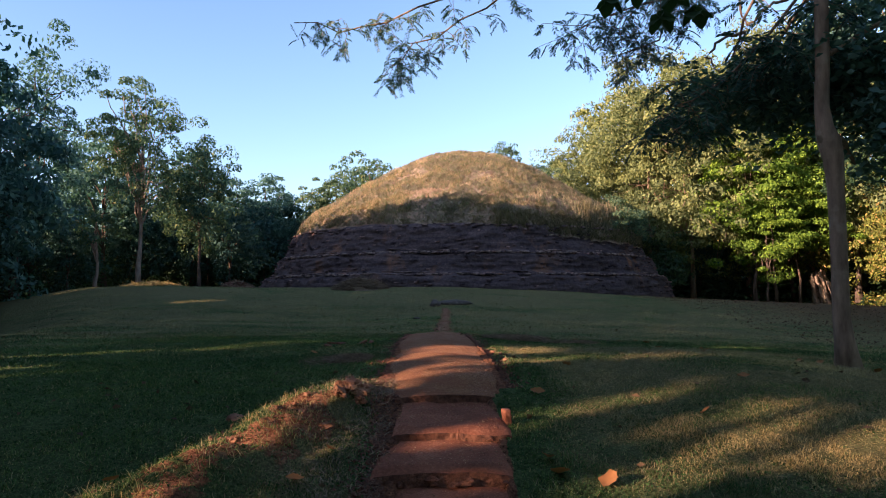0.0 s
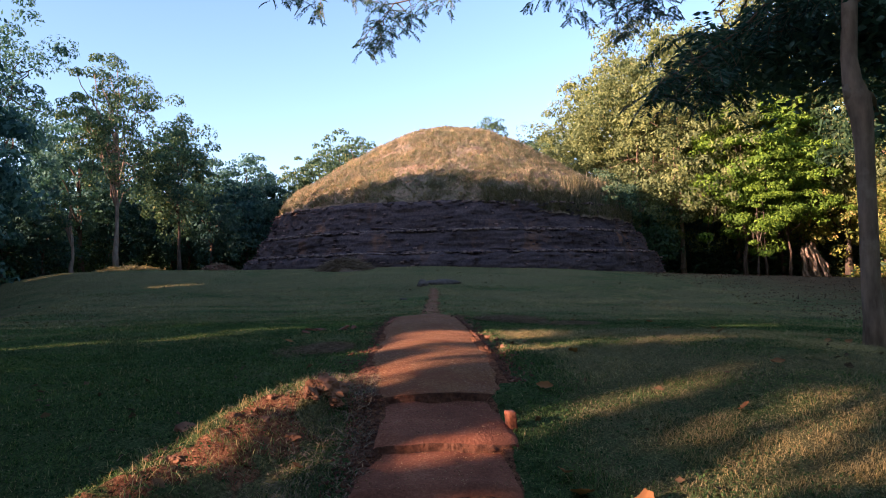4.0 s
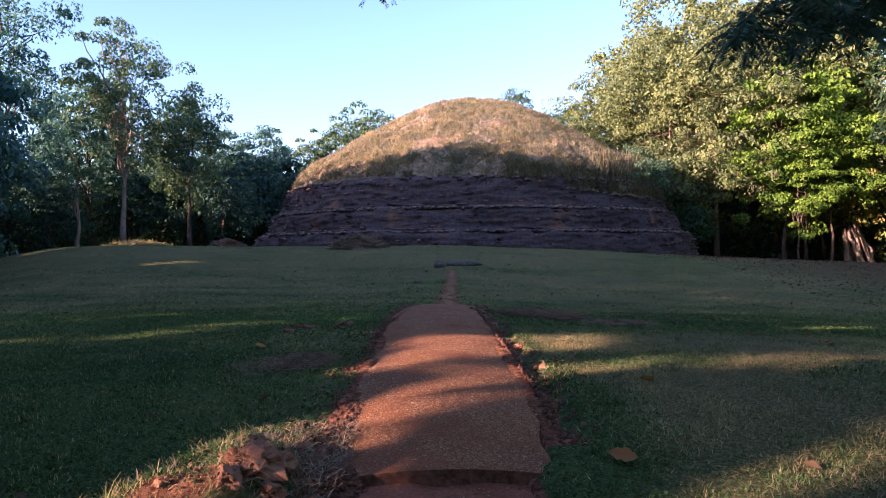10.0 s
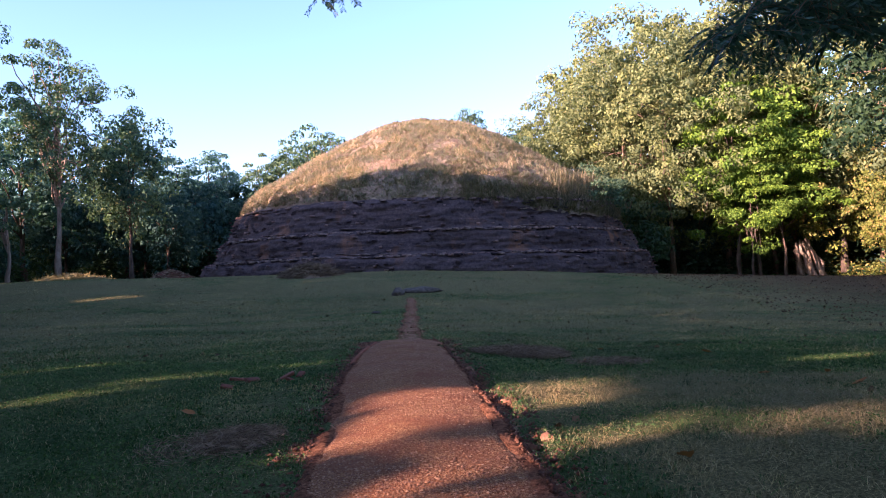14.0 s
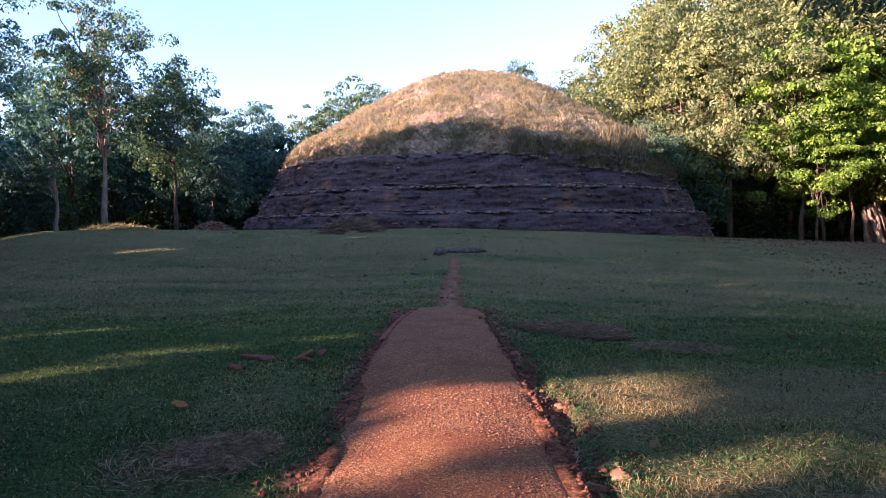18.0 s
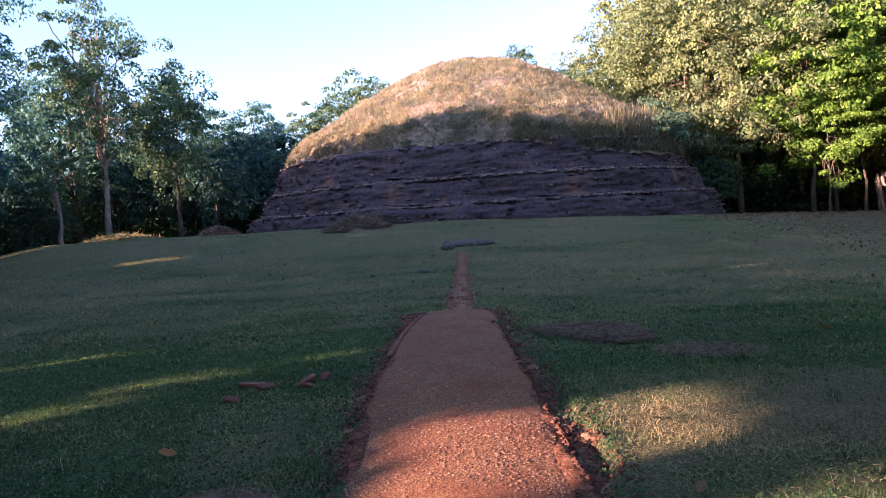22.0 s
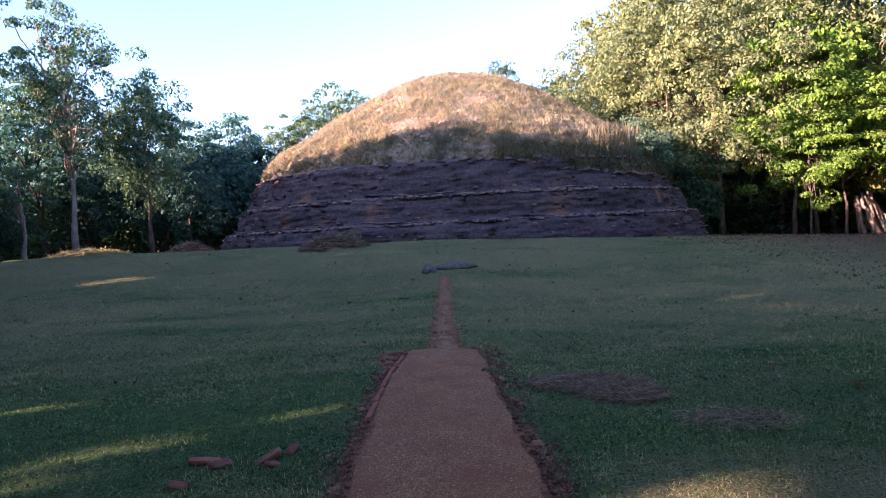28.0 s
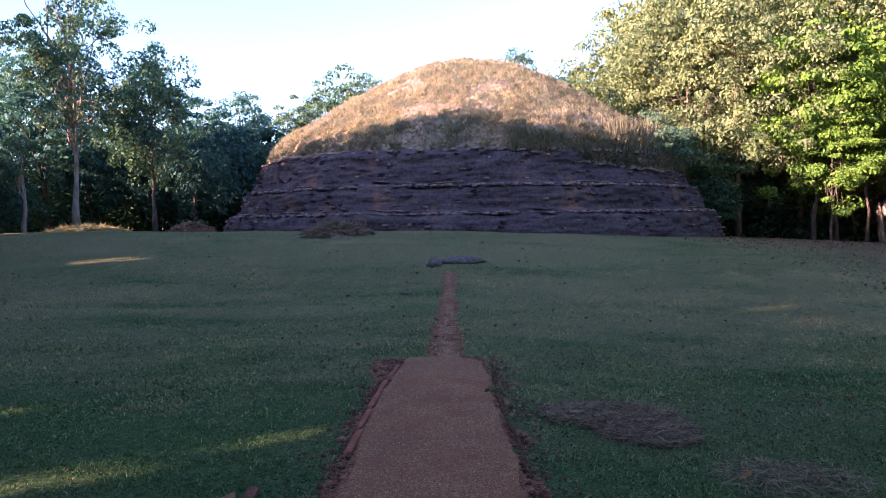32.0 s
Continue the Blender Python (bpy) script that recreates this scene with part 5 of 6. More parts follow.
# ---- broken bricks, stones and clods ----
BRICKS = [(-1.45, 11.27, 0.22, 15), (-1.33, 11.18, 0.17, 40), (-1.06, 11.22, 0.24, 20), (-1.0, 11.1, 0.12, 60), (-1.48, 10.86, 0.12, 10), (-0.93, 11.36, 0.13, 75)]
for x, y, s, turn in BRICKS:
    block_thing("brick", "thin broken red brick lying in the grass", "brick", (x, y, lie(x, y) + 0.005), (s * 0.9, s * 0.45, 0.026), turn, x * 7 + y, M_BRICK, (urng.uniform(-24, 24), urng.uniform(-24, 24)), 0.17, "loose bricks")
for i, (dx, dy, s) in enumerate([(0.02, -0.02, 0.14), (0.08, 0.05, 0.09), (-0.05, -0.12, 0.08), (0.09, -0.08, 0.08), (-0.07, 0.03, 0.06), (0.03, -0.07, 0.055), (-0.04, -0.06, 0.05), (0.1, -0.02, 0.045), (-0.1, -0.03, 0.04), (0.0, 0.09, 0.05)]):
    block_thing("clod", "crumbling clod of sunlit red earth on the bank", "clod", (-0.72 + dx, 6.5 + dy, lie(-0.72 + dx, 6.5 + dy) - s * 0.35), (s * 1.4, s * 1.2, s), 40 * i, 4.4 + i, M_EARTH, (9 * (i % 3) - 9, 6), 0.75, "clods on the bank")
block_thing("stone", "flat brown stone half buried in the bank", "stone", (-1.5, 6.35, lie(-1.5, 6.35) - 0.03), (0.2, 0.15, 0.07), 30, 6.4, M_EARTH, (5, 8), 0.5)
crng = np.random.default_rng(33)
for i in range(115):
    u, off = crng.uniform(-0.02, 1.05), 0.1 + crng.normal() * 0.17
    ab = BANK_B - BANK_A
    side = Vector((ab.y, -ab.x)).normalized()
    p = BANK_A + ab * u + side * off
    s = 0.018 + 0.06 * crng.uniform() ** 3
    block_thing("clod", "crumbly clod of red earth on the bank", "clod", (p.x, p.y, lie(p.x, p.y) - s * 0.3), (s * crng.uniform(1.1, 1.9), s * crng.uniform(0.8, 1.2), s * 0.7), crng.uniform(0, 360), i * 1.3, M_EARTH, (crng.uniform(-25, 25), crng.uniform(-25, 25)), 0.75, "clods on the bank")
for i in range(40):
    y = crng.uniform(6.8, 15.2)
    x = PATH_R + np.interp(y, [11, 15.4], [0, 0.14]) + crng.uniform(0.03, 0.2) if i % 4 else PATH_L - crng.uniform(0.03, 0.18)
    s = 0.03 + 0.05 * crng.uniform() ** 2
    block_thing("stone", "small stone in the soil beside the path", "stone", (x, y, lie(x, y) - s * 0.2), (s * 1.5, s, s * 0.7), crng.uniform(0, 360), i * 2.1, M_EARTH, (0, 0), 0.5, "stones beside the path")
# edging along the path
for i, (x, y, ln) in enumerate([(-0.515, 6.95, 0.3), (-0.53, 7.32, 0.34), (-0.525, 7.7, 0.2), (-0.475, 12.2, 0.5), (-0.455, 12.75, 0.5), (-0.43, 13.3, 0.5), (-0.40, 13.82, 0.5), (-0.36, 14.3, 0.42), (-0.32, 14.72, 0.36)]):
    block_thing("edging_brick", "worn earthen brick edging the path", "edging brick", (x, y, lie(x, y) - 0.05), (0.045, ln, 0.075 if y > 10 else 0.06), -4 if y < 10 else -5, i * 3.3, M_TREAD, (0, 0), 0.22, "path edging")
# stick in the grass and small marks
block_thing("stone", "small pale stone in the lawn", "stone", (-0.39, 20.9, lie(-0.39, 20.9) - 0.02), (0.22, 0.12, 0.09), 20, 2.2, M_STONE, (0, 0), 0.4)

# ---- gravel on the path ----
prng = np.random.default_rng(41)
n = 84000
py = PATH_FROM + 0.03 + (PATH_TO - PATH_FROM - 0.08) * prng.uniform(0, 1, n) ** 1.35
left, right = np.interp(py, [6.6, 7.3, 11, 13, 15.4], [-0.34, -0.48, -0.48, -0.41, -0.22]), np.interp(py, [6.6, 7.4, 11, 13.5, 15.4], [0.4, 0.48, 0.5, 0.54, 0.66])
px = left + (right - left) * prng.uniform(0, 1, n)
keep = 1.3 * vnoise(px * 1.6, py * 2.4, 0, 44) + 0.35 * (px > 0.2) > prng.uniform(-0.9, 0.9, n)
px, py = px[keep], py[keep]
n = len(px)
s = 0.002 + 0.0055 * prng.uniform(0, 1, n) ** 4
corner = np.array([(1, 0, 0), (-1, 0, 0), (0, 1, 0), (0, -1, 0), (0, 0, 1), (0, 0, -1)])
v = corner[None] * s[:, None, None] * prng.uniform(0.6, 1.3, (n, 6, 1)) * (1.2, 1.2, 0.8) + np.stack([px, py, path_z(px, py) + s * 0.3], -1)[:, None]
tri = np.array([(0, 2, 4), (2, 1, 4), (1, 3, 4), (3, 0, 4), (2, 0, 5), (1, 2, 5), (3, 1, 5), (0, 3, 5)])
tagged(new("gravel", mesh_of("gravel", v.reshape(-1, 3), (np.arange(n)[:, None, None] * 6 + tri[:4]).reshape(-1, 3), M_PEBBLE)), "loose red laterite gravel on the path", "gravel", kind="stuff")

# grit on the steps
n = 4200
pick = prng.integers(0, len(STEPS), n)
sy0, sy1, sz0, sz1 = (np.array([s_[q] for s_ in STEPS])[pick] for q in range(4))
gyy = sy0 + 0.05 + (sy1 - sy0 - 0.1) * prng.uniform(0, 1, n)
gxx = prng.uniform(-0.44, 0.36, n)
gzz = sz0 + (sz1 - sz0) * (gyy - sy0) / (sy1 - sy0) + 0.03 * (1 - ((gxx + 0.05) / 0.46) ** 2) + 0.012 * fbm(gxx * 6, gyy * 6, 0, 60)
s = 0.0018 + 0.0045 * prng.uniform(0, 1, n) ** 4
v = corner[None] * s[:, None, None] * prng.uniform(0.6, 1.3, (n, 6, 1)) * (1.2, 1.2, 0.8) + np.stack([gxx, gyy, gzz + s * 0.3], -1)[:, None]
tagged(new("gravel", mesh_of("gravel", v.reshape(-1, 3), (np.arange(n)[:, None, None] * 6 + tri).reshape(-1, 3), M_PEBBLE)), "loose grit on the earthen steps", "gravel", kind="stuff")

# stones trodden into the narrow trail, and crumbs of earth over the edge of the steps
n = 5200
ty = 15.2 + 8.0 * prng.uniform(0, 1, n) ** 1.3
tx = np.interp(ty, [15.3, 16.6, 18.4, 20.8, 22.6], [0.20, 0.24, 0.30, 0.41, 0.49]) + np.interp(ty, [15.3, 18.4, 22.6], [0.17, 0.12, 0.08]) * prng.normal(size=n) * 0.6
s = 0.004 + 0.011 * prng.uniform(0, 1, n) ** 3
v = corner[None] * s[:, None, None] * prng.uniform(0.6, 1.3, (n, 6, 1)) * (1.3, 1.3, 0.7) + np.stack([tx, ty, ground_z(tx, ty) + s * 0.25], -1)[:, None]
tagged(new("gravel", mesh_of("gravel", v.reshape(-1, 3), (np.arange(n)[:, None, None] * 6 + tri[:4]).reshape(-1, 3), M_PEBBLE)), "small stones trodden into the narrow trail", "gravel", kind="stuff")
n = 5600
ey = prng.uniform(4.3, 7.6, n)
ex = np.interp(ey, [4.3, 5.5, 6.6, 7.1, 10.0], [-0.50, -0.45, -0.37, -0.46, -0.51]) + prng.normal(size=n) * 0.075
s = 0.003 + 0.015 * prng.uniform(0, 1, n) ** 4
v = corner[None] * s[:, None, None] * prng.uniform(0.5, 1.4, (n, 6, 1)) * (1.2, 1.2, 0.8) + np.stack([ex, ey, np.maximum(ground_z(ex, ey), land(ex, ey) - 0.05) + s * 0.3], -1)[:, None]
tagged(new("crumbled_earth", mesh_of("crumbled_earth", v.reshape(-1, 3), (np.arange(n)[:, None, None] * 6 + tri).reshape(-1, 3), M_RISER)), "crumbled earth spilling over the side of the steps", "soil", kind="stuff")

# ---- grass ----
def blades(rng, p, length, width, lean=0.7, base=None, least=0.1, simple=False):
    """Bent blades rooted at the points p; simple ones are a single sliver."""
    n = len(p)
    a = rng.uniform(0, 2 * math.pi, n)
    out = np.stack([np.cos(a), np.sin(a)], -1)
    ln = length * rng.uniform(0.5, 1.4, n) * np.clip(0.95 + 0.45 * vnoise(p[:, 0] * 4.2, p[:, 1] * 4.2, 0, 17) + 0.5 * vnoise(p[:, 0] * 11, p[:, 1] * 11, 0, 18), 0.3, 2)
    tilt = rng.uniform(least, lean, n)
    z = ground_z(p[:, 0], p[:, 1]) - 0.004 if base is None else base
    root = np.c_[p, z]
    side = np.c_[-out[:, 1], out[:, 0], rng.uniform(-0.6, 0.6, n)] * (width * rng.uniform(0.6, 1.4, n))[:, None]
    tip = root + np.c_[out * (ln * tilt)[:, None], ln * np.sqrt(np.clip(1 - tilt**2, 0.008, 1))]
    if simple:
        root[:, 2] += rng.uniform(0, 0.012, n)
        return np.stack([root - side, root + side, tip], 1).reshape(-1, 3), np.arange(3 * n).reshape(-1, 3)
    midp = root * 0.5 + tip * 0.5 + np.c_[np.zeros((n, 2)), ln * 0.12]
    v = np.stack([root - side, root + side, midp + side * 0.7, tip, midp - side * 0.7], 1).reshape(-1, 3)
    k = np.arange(n)[:, None] * 5
    return v, np.concatenate([k + (0, 1, 2), k + (0, 2, 4), k + (4, 2, 3)], 0)


def open_lawn(p, rng):
    """Points that carry grass: off the path and steps, thinner where the soil is bare."""
    bare = soil_mask(p[:, 0], p[:, 1])
    on_path = (p[:, 1] > 3.9) & (p[:, 1] < PATH_TO) & (p[:, 0] > np.where(p[:, 1] < 6.7, -0.42, PATH_L - 0.03)) & (p[:, 0] < np.where(p[:, 1] < 6.7, 0.38, PATH_R + 0.05))
    thin = 0.6 + 0.5 * vnoise(p[:, 0] * 1.3, p[:, 1] * 1.3, 0, 51) + 0.35 * vnoise(p[:, 0] * 7, p[:, 1] * 7, 0, 58)
    return p[(rng.uniform(0, 1, len(p)) > bare * np.where(p[:, 0] > 0.5, 0.75, 0.85)) & ~on_path & (rng.uniform(0, 1, len(p)) < thin + 0.35)]


grng = np.random.default_rng(52)


def sow(label, boxes, length, width, lean, least, seed, simple, dry_at):
    """Green and dry blades over one stretch of lawn."""
    p = open_lawn(np.concatenate([scatter(c, grng, *box) for c, box in boxes]), grng)
    p = p[(np.hypot(p[:, 0] - MOUND.x, p[:, 1] - MOUND.y) > 12.0) & (grng.uniform(0, 1, len(p)) > (p[:, 0] - 9) / 5 * (p[:, 1] > 16))]
    dry = vnoise(p[:, 0] * 0.9, p[:, 1] * 1.6, 0, seed) + 0.6 * vnoise(p[:, 0] * 3.5, p[:, 1] * 3.5, 0, seed + 7) + 2.2 * (dry_mask(p[:, 0], p[:, 1]) - 0.22) + grng.normal(size=len(p)) * 0.5 > dry_at
    tagged(new("grass", mesh_of("grass", *blades(grng, p[~dry], length, width, lean, None, least, simple), M_GRASS)), "short green lawn grass " + label, "grass", kind="stuff")
    tagged(new("dry_grass", mesh_of("dry_grass", *blades(grng, p[dry], length * 1.05, width * 0.75, 0.98, None, 0.5, simple), M_STRAW)), "dry straw-coloured grass " + label, "grass", kind="stuff")


sow("beside the path", [(140000, (-3.2, 4.2, 3.6, 8.5)), (90000, (-4.0, 5.0, 8.5, 12.0))], 0.028, 0.0017, 0.97, 0.3, 53, False, 0.62)
sow("matted close to the soil", [(170000, (-4.4, 5.2, 3.6, 9.5)), (210000, (-6.0, 7.0, 9.0, 16.5))], 0.031, 0.0026, 0.985, 0.45, 53, True, 0.6)
cl = open_lawn(np.concatenate([scatter(100000, grng, -4.2, 5.0, 3.6, 9.5), scatter(80000, grng, -5.0, 6.0, 9.0, 15.0), scatter(22000, grng, -6.0, 7.0, 15.0, 19.0)]), grng)
# denser where the lawn is green, so its painted shade darkens the left side
cl = cl[grng.uniform(0, 1, len(cl)) > 1.3 * dry_mask(cl[:, 0], cl[:, 1])]
cz = ground_z(cl[:, 0], cl[:, 1]) + grng.uniform(0.004, 0.03, len(cl)) * (0.8 + 0.5 * vnoise(cl[:, 0] * 9, cl[:, 1] * 9, 0, 59))
leaf_stuff("clover", "small round-leaved green weeds in the lawn", "weeds", np.c_[cl, cz], 0.018, M_CLOVER, grng, flat=0.6, aspect=1.5)
sow("before the mound", [(125000, (-10, 10, 13.0, 24)), (70000, (-16, 16, 23, 33)), (40000, (-9, -4.5, 6, 16)), (45000, (4.5, 11, 6, 16))], 0.04, 0.006, 0.98, 0.5, 54, True, 0.25)
sow("left long beside the steps", [(26000, (0.42, 2.6, 3.7, 6.3)), (11000, (-1.2, -0.5, 3.7, 5.8))], 0.036, 0.002, 0.985, 0.5, 63, False, 0.7)
# mown straw lying loose on the dry side of the lawn
sp = open_lawn(np.concatenate([scatter(90000, grng, 0.6, 5.5, 3.6, 13.8), scatter(14000, grng, -2.0, -0.5, 7.0, 11.5), scatter(60000, grng, -8, 8, 15.5, 22)]), grng)
sp = sp[grng.uniform(0, 1, len(sp)) < 1.25 * dry_mask(sp[:, 0], sp[:, 1]) - 0.15]
tagged(new("dry_grass", mesh_of("dry_grass", *blades(grng, sp, 0.05, 0.0011, 0.998, ground_z(sp[:, 0], sp[:, 1]) + grng.uniform(0.0, 0.035, len(sp)), 0.9, True), M_STRAW)), "loose mown straw lying on the lawn", "grass", kind="stuff")
# crumbled earth in the ditches beside the path
qy = grng.uniform(6.9, 15.4, 5200)
right_side = grng.uniform(0, 1, 5200) < 0.62
qx = np.where(right_side, np.interp(qy, [11, 13.5, 15.4], [PATH_R, 0.56, 0.68]) + np.abs(grng.normal(size=5200)) * 0.10, np.interp(qy, [11, 13, 15.4], [PATH_L, -0.43, -0.24]) - np.abs(grng.normal(size=5200)) * 0.11)
qs = 0.004 + 0.016 * grng.uniform(0, 1, 5200) ** 3
qv = corner[None] * qs[:, None, None] * grng.uniform(0.5, 1.4, (5200, 6, 1)) * (1.2, 1.2, 0.9) + np.stack([qx, qy, ground_z(qx, qy) + qs * 0.3], -1)[:, None]
tagged(new("crumbled_earth", mesh_of("crumbled_earth", qv.reshape(-1, 3), (np.arange(5200)[:, None, None] * 6 + tri).reshape(-1, 3), M_RISER)), "dark crumbled earth along the edges of the path", "soil", kind="stuff")
# litter of twigs and stalks in the soil beside the path
dy_ = grng.uniform(6.9, 15.4, 5000)
dx_ = np.where(grng.uniform(0, 1, 5000) < 0.6, PATH_R + np.interp(dy_, [11, 15.4], [0, 0.14]) + 0.02 + np.abs(grng.normal(size=5000)) * 0.16, np.interp(dy_, [11, 15.4], [PATH_L, -0.28]) - 0.02 - np.abs(grng.normal(size=5000)) * 0.2)
tagged(new("twig_litter", mesh_of("twig_litter", *blades(grng, np.stack([dx_, dy_], -1), 0.05, 0.002, 0.995, None, 0.975), M_TWIG)), "litter of twigs and dead stalks beside the path", "litter", kind="stuff")
ly_ = grng.uniform(4.1, 7.2, 5200)
lx_ = -0.39 - np.abs(grng.normal(size=5200)) * np.interp(ly_, [4.1, 7.2], [0.55, 0.2])
tagged(new("twig_litter", mesh_of("twig_litter", *blades(grng, np.stack([lx_, ly_], -1), 0.05, 0.0018, 0.995, land(lx_, ly_) + grng.uniform(0.0, 0.03, 5200), 0.93), M_TWIG)), "litter of dead stalks on the bank beside the steps", "litter", kind="stuff")
# long dry tufts on the bank and at the edges of the soil
ab = BANK_B - BANK_A
u = grng.uniform(-0.05, 1.1, 3000)
bp = np.stack([BANK_A.x + ab.x * u + 0.04, BANK_A.y + ab.y * u], -1) + grng.normal(size=(3000, 2)) * (0.24, 0.24)
tagged(new("dry_grass", mesh_of("dry_grass", *blades(grng, bp, 0.062, 0.0018, 0.99, None, 0.6), M_STRAW)), "withered grass over the earth bank", "grass", kind="stuff")
tp = np.repeat(np.concatenate([scatter(30, grng, -2.4, -0.7, 4.2, 7.4), scatter(40, grng, 0.45, 2.2, 4.0, 6.6), scatter(24, grng, 0.75, 2.4, 8, 10.5), scatter(10, grng, -0.85, -0.62, 8.6, 9.6)]), 26, 0)
tagged(new("grass_tuft", mesh_of("grass_tuft", *blades(grng, tp + grng.normal(size=tp.shape) * 0.035, 0.05, 0.0016, 0.97, None, 0.4), M_CLOVER)), "longer unmown grass tufts by the path", "grass", kind="stuff")

# grass on the dome
drng = np.random.default_rng(55)
prof = np.array(DOME)
order = np.argsort(prof[:, 0])
n = 30000
r = 10.1 * np.sqrt(drng.uniform(0, 1, n))
a = drng.uniform(-math.pi, 0.35, n)
tuft_noise = vnoise(r * np.cos(a) * 0.8, r * np.sin(a) * 0.8, 0, 56)
ok = drng.uniform(-0.9, 0.9, n) < 1.4 * tuft_noise + 0.35
r, a = np.repeat(r[ok], 11), np.repeat(a[ok], 11)
dx, dy = r * np.cos(a) + drng.normal(size=len(r)) * 0.075, r * np.sin(a) + drng.normal(size=len(r)) * 0.075
r, a = np.hypot(dx, dy), np.arctan2(dy, dx)
inside = r < 9.8
r, a = r[inside], a[inside]
r, dz2 = dome_shake(a, r, np.interp(r, prof[order, 0], prof[order, 1]))
dv, dfc = blades(drng, np.stack([r * np.cos(a) + MOUND.x, r * np.sin(a) + MOUND.y], -1), 0.15, 0.013, 0.99, dz2 - 0.005, 0.5, True)
tagged(new("dry_grass", mesh_of("dry_grass", dv, dfc, M_DOMEGRASS)), "dry tufted grass covering the dome of the mound", "grass", kind="stuff")
# ragged tufts that thin out over the upper brickwork
n = 3200
a = drng.uniform(-math.pi, 0.2, n)
r = 9.82 - 0.9 * drng.uniform(0, 1, n) ** 1.6
a, r = np.repeat(a, 7) + drng.normal(size=7 * n) * 0.006, np.repeat(r, 7) + drng.normal(size=7 * n) * 0.05
r2, dz2 = dome_shake(a, np.minimum(r, 9.82), np.interp(np.minimum(r, 9.82), prof[order, 0], prof[order, 1]))
dv, dfc = blades(drng, np.stack([r2 * np.cos(a) + MOUND.x, r2 * np.sin(a) + MOUND.y], -1), 0.14, 0.018, 0.98, dz2 - 0.02, 0.75, True)
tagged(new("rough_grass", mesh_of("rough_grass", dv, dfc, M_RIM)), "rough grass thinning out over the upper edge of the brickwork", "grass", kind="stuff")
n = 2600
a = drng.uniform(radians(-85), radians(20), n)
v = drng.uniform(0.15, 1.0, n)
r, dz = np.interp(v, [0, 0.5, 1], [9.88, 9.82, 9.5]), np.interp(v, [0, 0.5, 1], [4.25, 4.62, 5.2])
a, r, dz = np.repeat(a, 8) + drng.normal(size=8 * n) * 0.006, np.repeat(r, 8) + 0.03, np.repeat(dz, 8) + drng.normal(size=8 * n) * 0.04
r, dz2 = dome_shake(a, r, dz)
dv, dfc = blades(drng, np.stack([r * np.cos(a) + MOUND.x, r * np.sin(a) + MOUND.y], -1), 0.2, 0.016, 0.97, dz2 - 0.03, 0.4, True)
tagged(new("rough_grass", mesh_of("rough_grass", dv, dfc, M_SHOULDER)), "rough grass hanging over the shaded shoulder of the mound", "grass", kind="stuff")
n = 5000
a = drng.uniform(radians(-58), radians(5), n)
r = drng.uniform(8.9, 9.8, n)
dz = np.interp(r, prof[order, 0], prof[order, 1])
r, dz2 = dome_shake(a, r, dz)
dv, dfc = blades(drng, np.stack([r * np.cos(a) + MOUND.x, r * np.sin(a) + MOUND.y], -1), 0.55, 0.011, 0.6, dz2 - 0.1)
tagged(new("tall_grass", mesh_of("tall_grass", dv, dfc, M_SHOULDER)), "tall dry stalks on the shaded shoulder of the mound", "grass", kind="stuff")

# ---- fallen leaves ----
lrng = np.random.default_rng(57)
lp = np.concatenate([scatter(14000, lrng, 9, 30, 16, 44), scatter(60, lrng, -3.5, -0.6, 4.0, 8.0), scatter(40, lrng, 0.5, 4.5, 4, 10), scatter(850, lrng, -12, 13, 13, 31)])
lp = lp[np.hypot(lp[:, 0] - MOUND.x, lp[:, 1] - MOUND.y) > 12.2]
leaf_stuff("leaf_litter", "small brown fallen leaves scattered on the lawn", "leaf litter", np.c_[lp, land(lp[:, 0], lp[:, 1]) + 0.02], 0.065, M_LITTER, lrng, flat=0.3, aspect=1.6)
for i, (x, y, s) in enumerate([(1.23, 7.99, 0.13), (0.75, 6.77, 0.15), (0.64, 5.3, 0.2), (0.9, 5.22, 0.19), (0.6, 5.5, 0.15), (1.75, 11.5, 0.12), (3.25, 9.64, 0.14), (2.9, 10.3, 0.12), (3.5, 10.4, 0.1), (4.3, 9.0, 0.16), (3.9, 8.7, 0.13), (4.5, 8.3, 0.15), (2.35, 12.9, 0.1), (3.4, 12.4, 0.13), (3.6, 13.6, 0.12), (-1.9, 5.2, 0.12), (-0.9, 5.3, 0.13), (-0.75, 5.7, 0.11), (-1.2, 5.9, 0.09), (2.6, 7.2, 0.14), (1.9, 6.3, 0.13), (-1.5, 9.8, 0.12)]):
    ob = tagged(new("fallen_leaf", curled_leaf(s * 0.8, 200 + i)), "large dry orange-brown leaf lying on the grass", "leaf", "large fallen leaves")
    ob.matrix_basis = pose(x, y, lie(x, y) + 0.03, lrng.uniform(-25, 25), lrng.uniform(-25, 25), lrng.uniform(0, 360))

# ---- bricks of the mound ----
krng = np.random.default_rng(66)
M_RUBBLE, un_, ul_, ub_ = material("crumbled_ruin_brick", 0.95, 0.1)
ul_.new(ramp(un_, ul_, un_.new("ShaderNodeNewGeometry").outputs["Random Per Island"], [(0.0, (0.04, 0.029, 0.032)), (0.55, (0.11, 0.072, 0.066)), (1.0, (0.34, 0.21, 0.165))]), ub_.inputs[0])
bump(un_, ul_, ub_, texture(un_, ul_, 20.0, 8.0), 0.8, 0.03)
# sky light caught by the ledge edges is painted as a paler brick
M_LIP, ln_, ll_, lb_ = material("pale_skylit_ledge_brick", 0.93, 0.15)
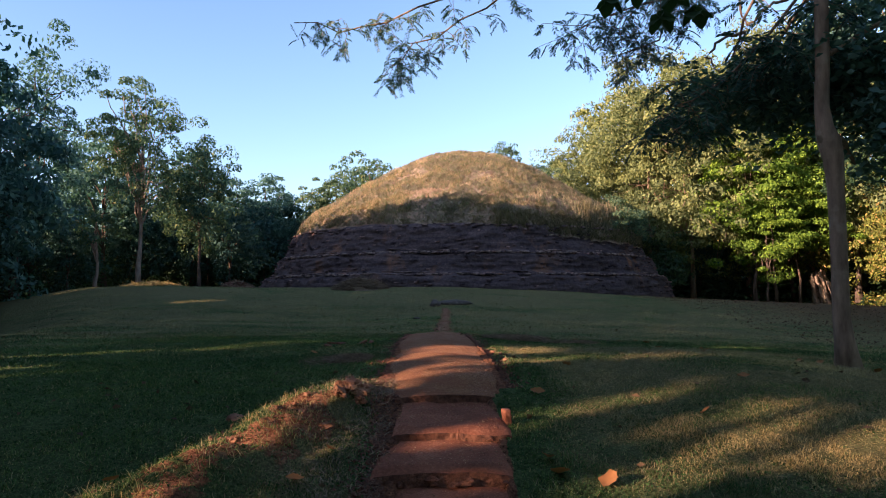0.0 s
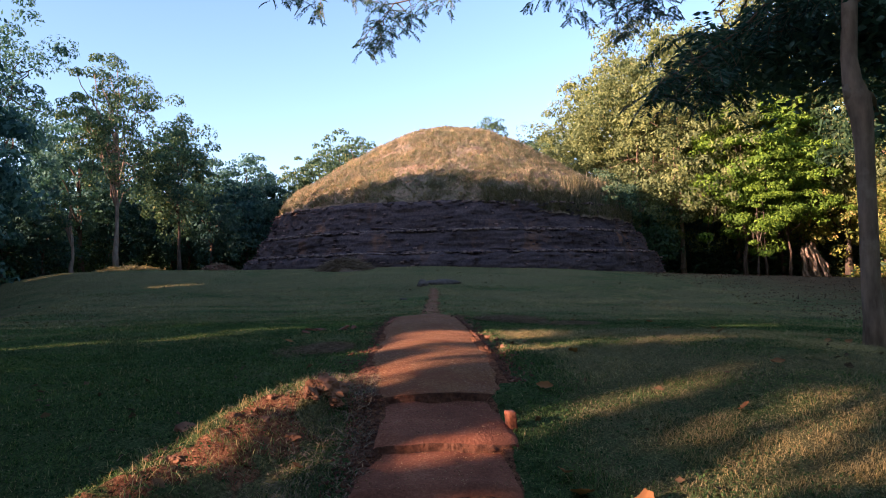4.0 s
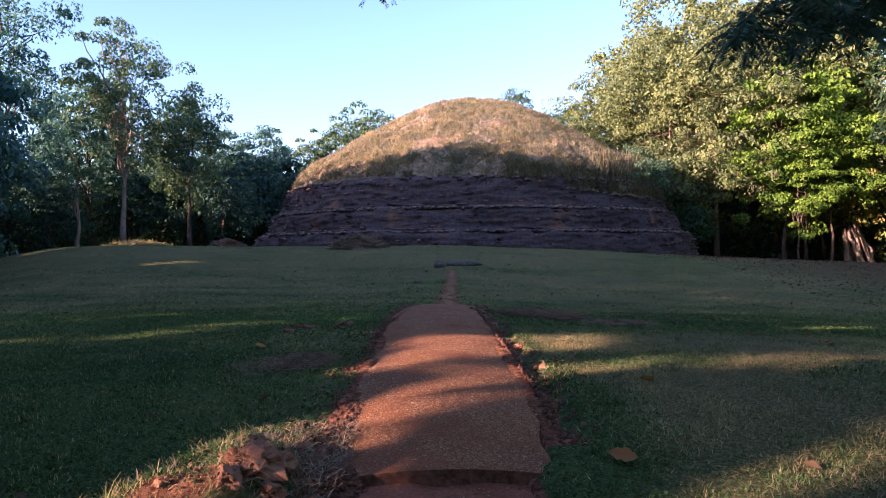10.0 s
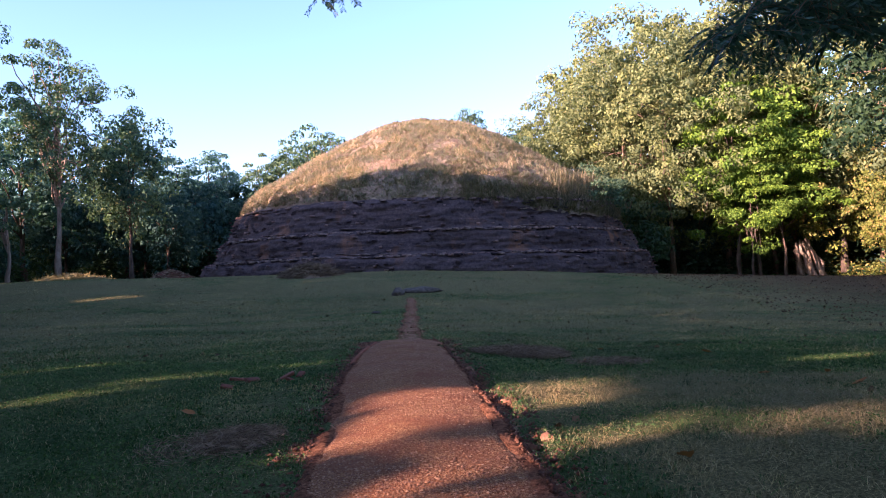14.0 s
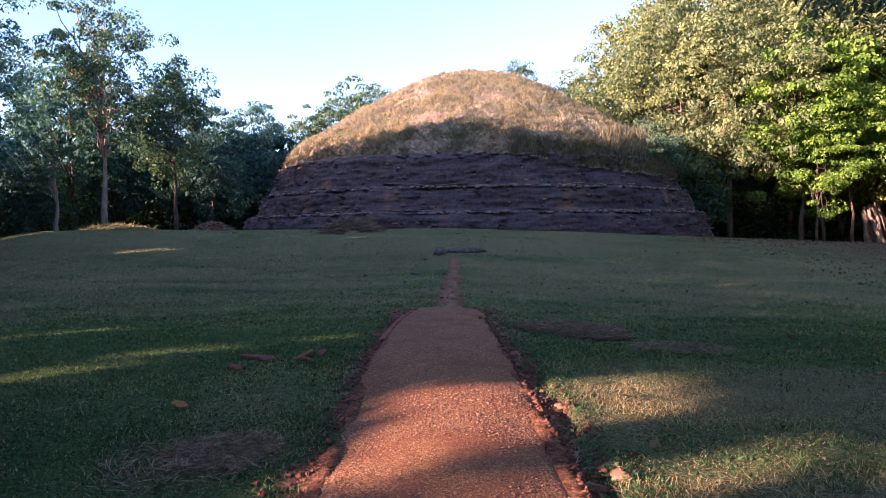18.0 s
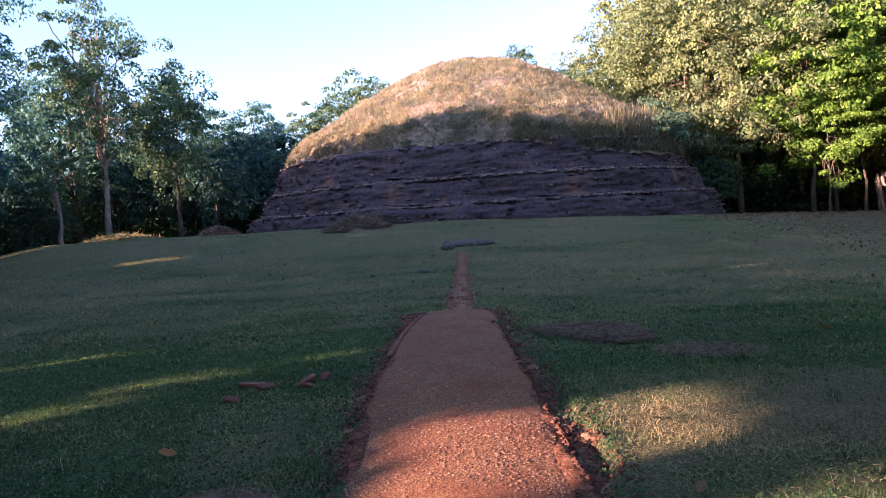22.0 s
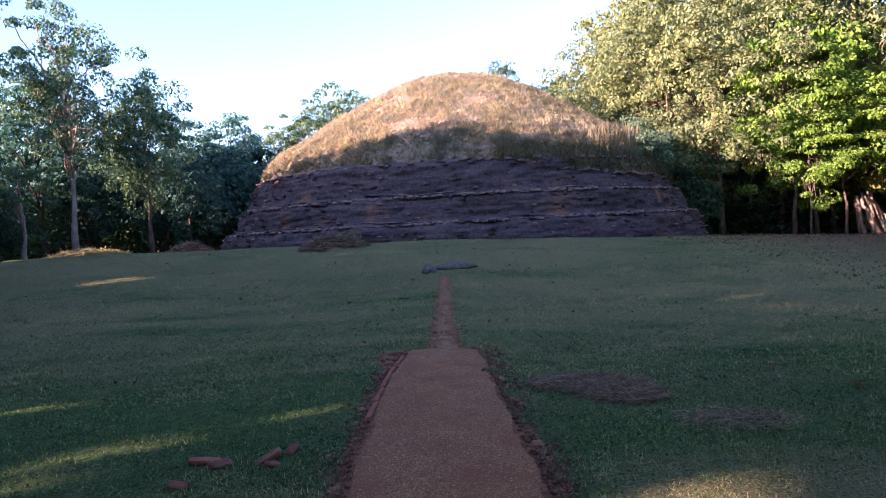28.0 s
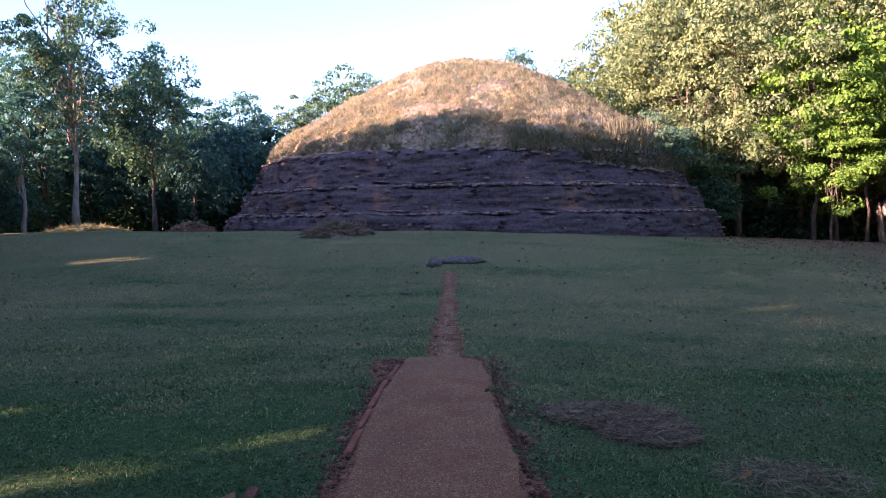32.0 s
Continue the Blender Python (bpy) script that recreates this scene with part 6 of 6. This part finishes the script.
ll_.new(ramp(ln_, ll_, texture(ln_, ll_, 6.0, 8.0), [(0.3, (0.08, 0.055, 0.052)), (0.5, (0.22, 0.148, 0.12)), (0.7, (0.43, 0.30, 0.225))]), lb_.inputs[0])
bump(ln_, ll_, lb_, texture(ln_, ll_, 15.0, 8.0), 1.0, 0.06)
for z, r, gap, seed in [(2.13, 11.46, 0.34, 1), (2.27, 11.16, 0.7, 2), (3.12, 10.77, 0.4, 3), (3.30, 10.48, 0.65, 4), (4.36, 10.05, 0.8, 5)]:
    a = -170.0
    while a < -8:
        span = krng.uniform(2, 11)
        if krng.uniform() > gap:
            k = int(span / 0.45) + 2
            ang = np.radians(np.linspace(a, a + span, k))
            cxa, cya = np.cos(ang) * 11, np.sin(ang) * 11
            sag = z - 0.012 * r * np.cos(ang) + 0.07 * vnoise(cxa / 2.3, cya / 2.3, 0, 71) + 0.02 * vnoise(cxa * 2, cya * 2, seed, 76)
            out = r + 0.02 + 0.12 * fbm(cxa / 1.4, cya / 1.4, z * 1.3, 73) + 0.06 * vnoise(cxa * 1.5, cya * 1.5, seed, 77) + 0.04 * vnoise(cxa * 5, cya * 5, seed, 79)
            th = 0.018 + 0.016 * vnoise(cxa * 3, cya * 3, seed, 78)
            ring = [np.stack([(rr_) * np.cos(ang), (rr_) * np.sin(ang), zz_], -1) for rr_, zz_ in ((out - 0.5, sag - th), (out, sag - th), (out + 0.015, sag), (out - 0.04, sag + th * 0.6), (out - 0.5, sag + th * 1.4))]
            v = np.stack(ring, 1).reshape(-1, 3)
            f = [(i * 5 + j, i * 5 + j + 1, i * 5 + j + 6, i * 5 + j + 5) for i in range(k - 1) for j in range(4)] + [tuple(range(5)), tuple(range(k * 5 - 1, k * 5 - 6, -1))]
            part("ledge", mesh_of("ledge", v, f, M_LIP), mound, "crumbling brick ledge, its pale colour holding the sky light")
        a += span + krng.uniform(0, 1.5)
pr = np.array(PROF)
shapes = []
for i in range(8):
    me = rough_block(krng.uniform(0.22, 0.34), krng.uniform(0.14, 0.2), krng.uniform(0.065, 0.085), i * 3.1, 0.25, 1)
    me.materials.append(M_LIP)
    shapes.append(me)
LEDGES = [(2.12, 11.5, 11.0), (3.12, 10.8, 10.4), (4.42, 10.1, 9.95)]
for i in range(300):
    z, r1, r0 = LEDGES[int(krng.integers(0, 13)) // 6]
    a = radians(-90 + krng.uniform(-62, 62))
    ob = part("brick", shapes[i % 8], mound)
    r = krng.uniform(r0, r1) + 0.06
    ob.matrix_basis = pose(r * math.cos(a), r * math.sin(a), z - 0.012 * r * math.cos(a) - 0.01 + 0.05 * krng.uniform(), krng.uniform(-9, 9), krng.uniform(-9, 9), math.degrees(a) + 90 + krng.uniform(-18, 18))
cube = np.array([(x, y, z) for x in (-0.5, 0.5) for y in (-0.5, 0.5) for z in (-0.5, 0.5)])
cf = np.array([(0, 1, 3, 2), (4, 6, 7, 5), (0, 4, 5, 1), (2, 3, 7, 6), (0, 2, 6, 4), (1, 5, 7, 3)])
n = 2600
z = krng.uniform(1.1, 4.4, n)
pick = krng.uniform(0, 1, n) < 0.72
led = krng.integers(0, 9, n) // 4
z = np.where(pick, np.array([l[0] for l in LEDGES])[led] + np.abs(krng.normal(size=n)) * 0.05, np.round(z / 0.085) * 0.085)
a = np.radians(-90 + krng.uniform(-100, 100, n))
r = np.interp(z, pr[:, 1], pr[:, 0]) + 0.02 + krng.normal(size=n) * 0.05
size = np.stack([krng.uniform(0.07, 0.24, n), krng.uniform(0.06, 0.16, n), krng.uniform(0.035, 0.08, n)], -1)
loc = cube[None] * size[:, None] * (1 + 0.2 * krng.normal(size=(n, 8, 3)))
yaw = a + math.pi / 2 + krng.normal(size=n) * 0.5
ca, sa = np.cos(yaw)[:, None], np.sin(yaw)[:, None]
v = np.stack([loc[..., 0] * ca - loc[..., 1] * sa + (r * np.cos(a))[:, None], loc[..., 0] * sa + loc[..., 1] * ca + (r * np.sin(a))[:, None], loc[..., 2] + (z - 0.012 * r * np.cos(a))[:, None]], -1)
part("brick_rubble", mesh_of("brick_rubble", v.reshape(-1, 3), (np.arange(n)[:, None, None] * 8 + cf).reshape(-1, 4), M_RUBBLE), mound, "eroded bricks standing out of the dark core", kind="stuff")
